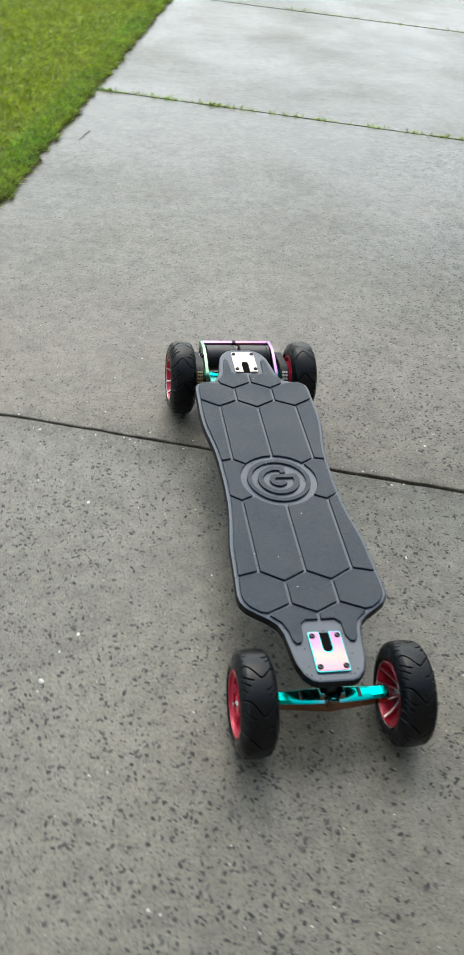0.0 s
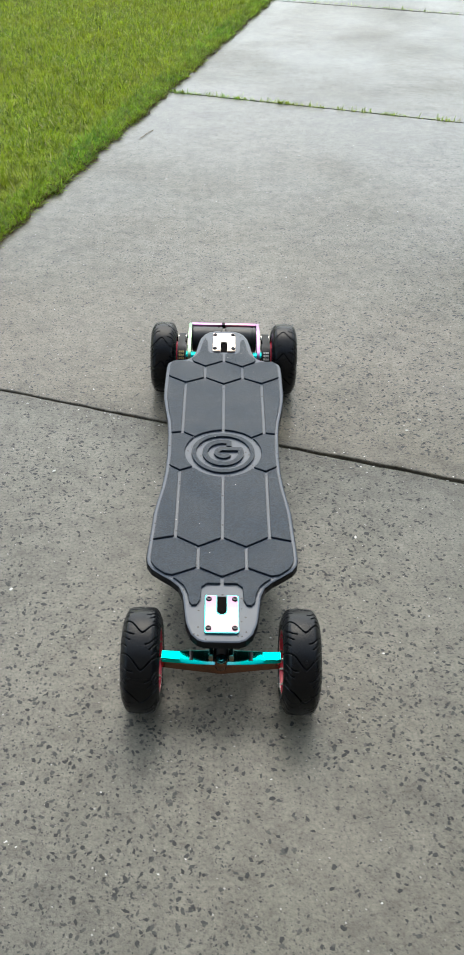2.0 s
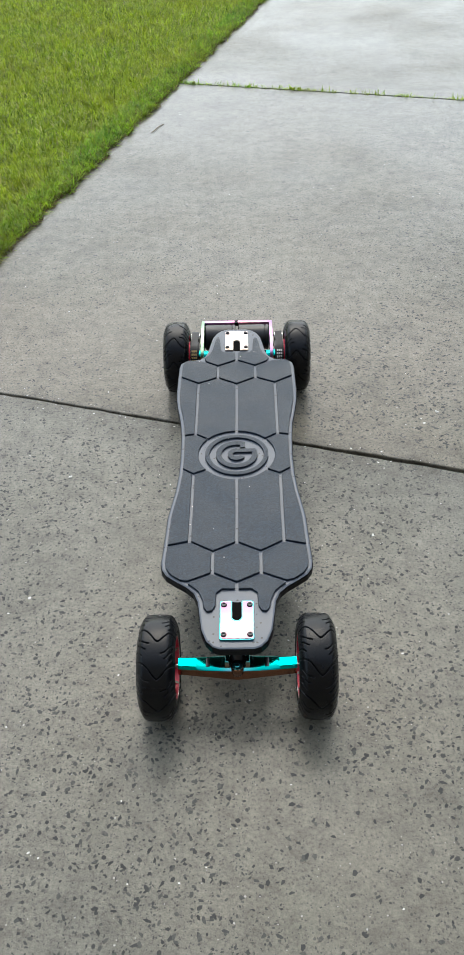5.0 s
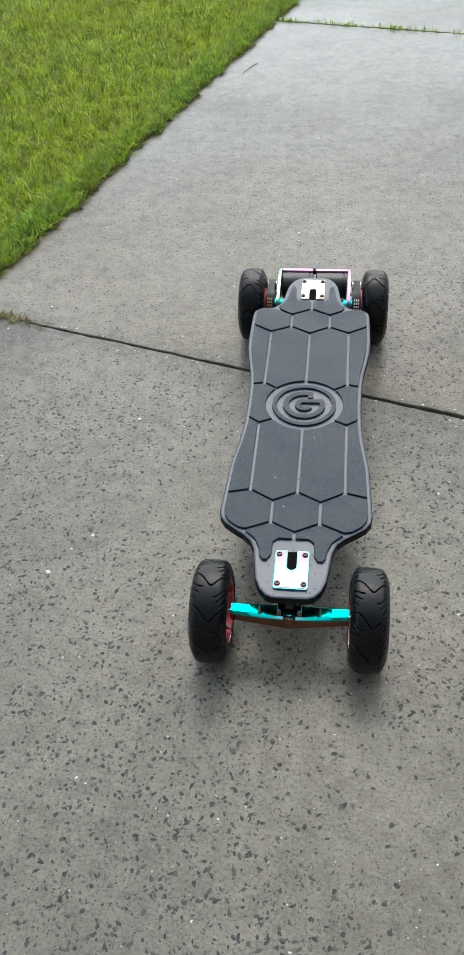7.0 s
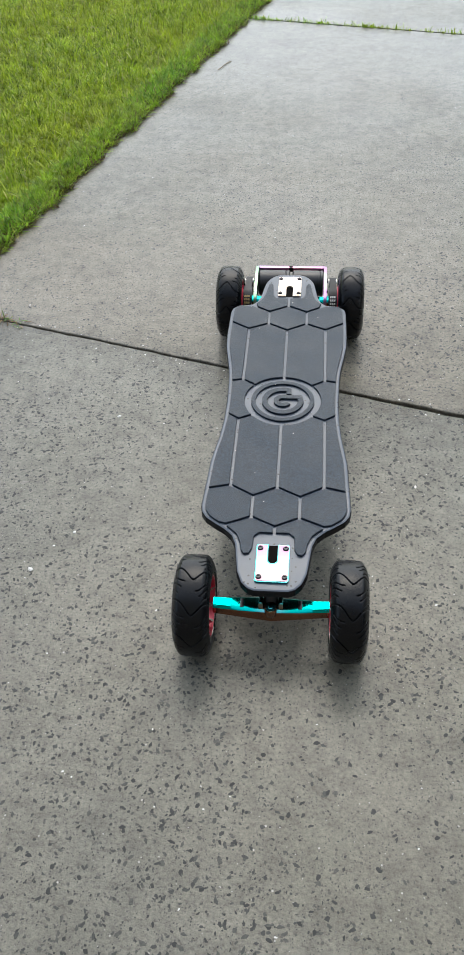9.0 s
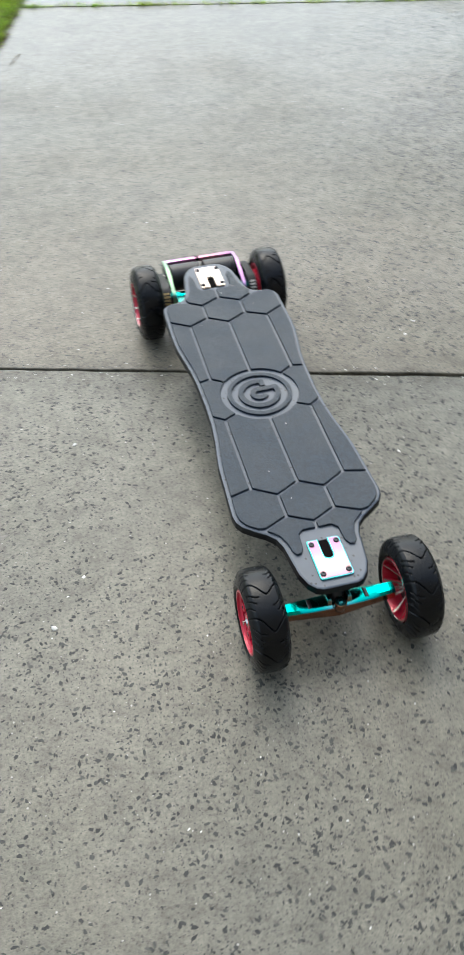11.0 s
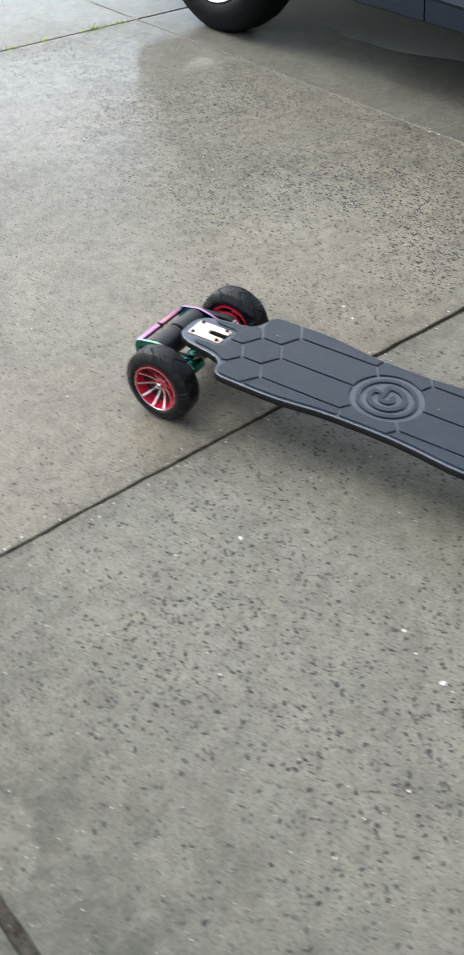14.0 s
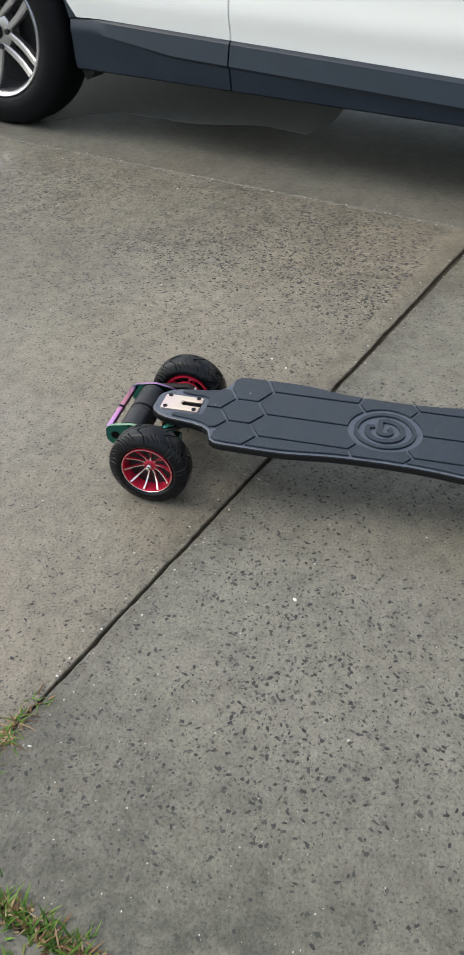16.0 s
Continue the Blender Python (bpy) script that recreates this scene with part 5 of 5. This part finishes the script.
# dark lower cladding of sill and doors, split at the door gap
def cladding(x0, x1):
    for s in (-1, 1):
        bm = bmesh.new()
        n = max(8, int((x1 - x0) / 0.04))
        rows = []
        for i in range(n + 1):
            x = x0 + (x1 - x0) * i / n
            zt = low_edge(max(0.43, min(BASE - 0.43, x))) + 0.006
            fade = min(1.0, max(0.0, (x - 0.47) / 0.35)) if x < 1.5 else min(1.0, max(0.0, (BASE - 0.45 - x) / 0.35))
            zr = zt - 0.052 - 0.030 * fade
            prof = [(0.905, zt), (0.918, zt - 0.006), (0.926 + 0.004 * fade, zt - 0.016), (0.930 + 0.008 * fade, zr + 0.012), (0.932 + 0.008 * fade, zr), (0.928, zr - 0.012), (0.920, 0.285), (0.912, 0.252), (0.895, 0.243), (0.84, 0.245)]
            rows.append([bm.verts.new((x, s * y, z)) for y, z in prof])
        for a_, b_ in zip(rows, rows[1:]):
            for j in range(len(a_) - 1):
                bm.faces.new((a_[j], a_[j + 1], b_[j + 1], b_[j]))
        for row in (rows[0], rows[-1]):
            inner = [bm.verts.new((v.co.x, v.co.y - s * 0.03, v.co.z)) for v in row]
            for j in range(len(row) - 1):
                bm.faces.new((row[j], row[j + 1], inner[j + 1], inner[j]))
        part("sill_cladding", bm, CLADDING, car, "dark blue-grey plastic cladding", 30)


cladding(0.374, SEAM_MID - 0.003)
cladding(SEAM_MID + 0.003, BASE - 0.374)
for hx in (0.0, BASE):
    for s in (-1, 1):
        bm = bmesh.new()
        rows = []
        for k in range(41):
            t = math.radians(13 + 154 * k / 40)
            c, d = math.cos(t), math.sin(t)
            rows.append([bm.verts.new((hx + r * c, s * y, HUB_Z + r * d)) for r, y in ((0.376, 0.86), (0.376, 0.922), (0.382, 0.931), (0.418, 0.932), (0.428, 0.926), (0.430, 0.90))])
        for a_, b_ in zip(rows, rows[1:]):
            for j in range(len(a_) - 1):
                bm.faces.new((a_[j], a_[j + 1], b_[j + 1], b_[j]))
        part("wheel_arch_trim", bm, CLADDING, car, "dark grey wheel arch trim", 40)
        bm = bmesh.new()
        lathe(bm, [(s * 0.60, 0.40), (s * 0.86, 0.40)], 40, "y", (hx, 0, HUB_Z))
        bmesh.ops.delete(bm, geom=[f for f in bm.faces if len(f.verts) > 4 and abs(f.calc_center_median().y) > 0.8], context="FACES_ONLY")
        bmesh.ops.delete(bm, geom=[v for v in bm.verts if v.co.z < 0.27], context="VERTS")
        part("wheel_liner", bm, UNDER, car, "black wheel housing", 40)
        bm = bmesh.new()
        q = [(0.345, 0.255), (0.405, 0.262), (0.420, 0.245), (0.395, 0.205), (0.372, 0.196)]
        lo = [bm.verts.new((hx + x, s * 0.78, z)) for x, z in q]
        hi = [bm.verts.new((hx + x, s * 0.86, z)) for x, z in q]
        bm.faces.new(lo), bm.faces.new(hi[::-1])
        for i in range(5):
            bm.faces.new((lo[i], lo[(i + 1) % 5], hi[(i + 1) % 5], hi[i]))
        part("air_deflector", bm, UNDER, car, "small black rubber flap")


def car_wheel(hx, s):
    """An alloy wheel with five pairs of spokes."""
    y1 = s * (CAR_HALF + 0.030)
    bm = bmesh.new()
    prof = [(-0.200, 0.236), (-0.215, 0.275), (-0.205, 0.322), (-0.185, 0.343), (-0.150, 0.350), (-0.070, 0.350), (-0.035, 0.344), (-0.012, 0.324), (0.000, 0.280), (-0.004, 0.250), (-0.014, 0.234)]
    lathe(bm, [(s * a_, r) for a_, r in prof], 72, "y", closed=True)
    w = part("car_wheel", bm, CAR_TYRE, car, "black car tyre on a silver alloy rim", 60)
    w.location = (hx, y1, CAR_R - 0.006)
    bm = bmesh.new()
    lathe(bm, [(s * a_, r) for a_, r in ((-0.205, 0.226), (-0.205, 0.236), (-0.012, 0.236), (-0.008, 0.232), (-0.012, 0.222), (-0.03, 0.212), (-0.10, 0.206), (-0.19, 0.206))], 64, "y", closed=True)
    part("rim", bm, ALLOY, w, "silver alloy rim", 40)
    bm = bmesh.new()
    lathe(bm, [(s * -0.150, 0.205), (s * -0.145, 0.205)], 48, "y")
    lathe(bm, [(s * -0.140, 0.150), (s * -0.120, 0.150)], 48, "y")
    part("brake_disc", bm, UNDER, w, "dark brake disc")
    for k in range(5):
        for side in (-1, 1):
            bm = bmesh.new()
            rows = []
            for i in range(7):
                f = i / 6
                r = 0.045 + 0.172 * f
                an = radians(39) + 2 * math.pi * k / 5 + side * math.asin(0.027 / r)
                dp = -0.040 + 0.022 * f - 0.012 * math.sin(f * math.pi)
                wd = 0.0125 + 0.002 * f
                c, d = math.cos(an), math.sin(an)
                pt = [(dp - 0.030, -wd), (dp - 0.006, -wd), (dp, -wd * 0.6), (dp, wd * 0.6), (dp - 0.006, wd), (dp - 0.030, wd)]
                rows.append([bm.verts.new((r * c - q * d, s * y, r * d + q * c)) for y, q in pt])
            for a_, b_ in zip(rows, rows[1:]):
                for j in range(6):
                    bm.faces.new((a_[j], a_[(j + 1) % 6], b_[(j + 1) % 6], b_[j]))
            bm.faces.new(rows[0]), bm.faces.new(rows[-1])
            part("spoke", bm, ALLOY, w, "", 35)
        an = radians(39) + 2 * math.pi * (k + 0.5) / 5
        bm = bmesh.new()
        lathe(bm, [(s * -0.060, 0.013), (s * -0.038, 0.012), (s * -0.034, 0.009)], 6, "y", (0.057 * math.cos(an), 0, 0.057 * math.sin(an)))
        part("wheel_nut", bm, BOLT, w, "", 30)
    bm = bmesh.new()
    lathe(bm, [(s * -0.09, 0.078), (s * -0.050, 0.072), (s * -0.044, 0.060)], 40, "y")
    part("wheel_centre", bm, ALLOY, w, "", 40)
    bm = bmesh.new()
    lathe(bm, [(s * -0.05, 0.031), (s * -0.030, 0.031), (s * -0.026, 0.026)], 32, "y")
    cap = part("centre_cap", bm, BOLT, w, "dark centre cap with a plain oval", 40)
    bm = bmesh.new()
    lathe(bm, [(s * -0.027, 0.019), (s * -0.0245, 0.018)], 28, "y")
    bm.transform(Matrix.Diagonal((1, 1, 0.62, 1)))
    part("cap_oval", bm, STEEL, cap)


for hx in (0.0, BASE):
    for s in (-1, 1):
        car_wheel(hx, s)
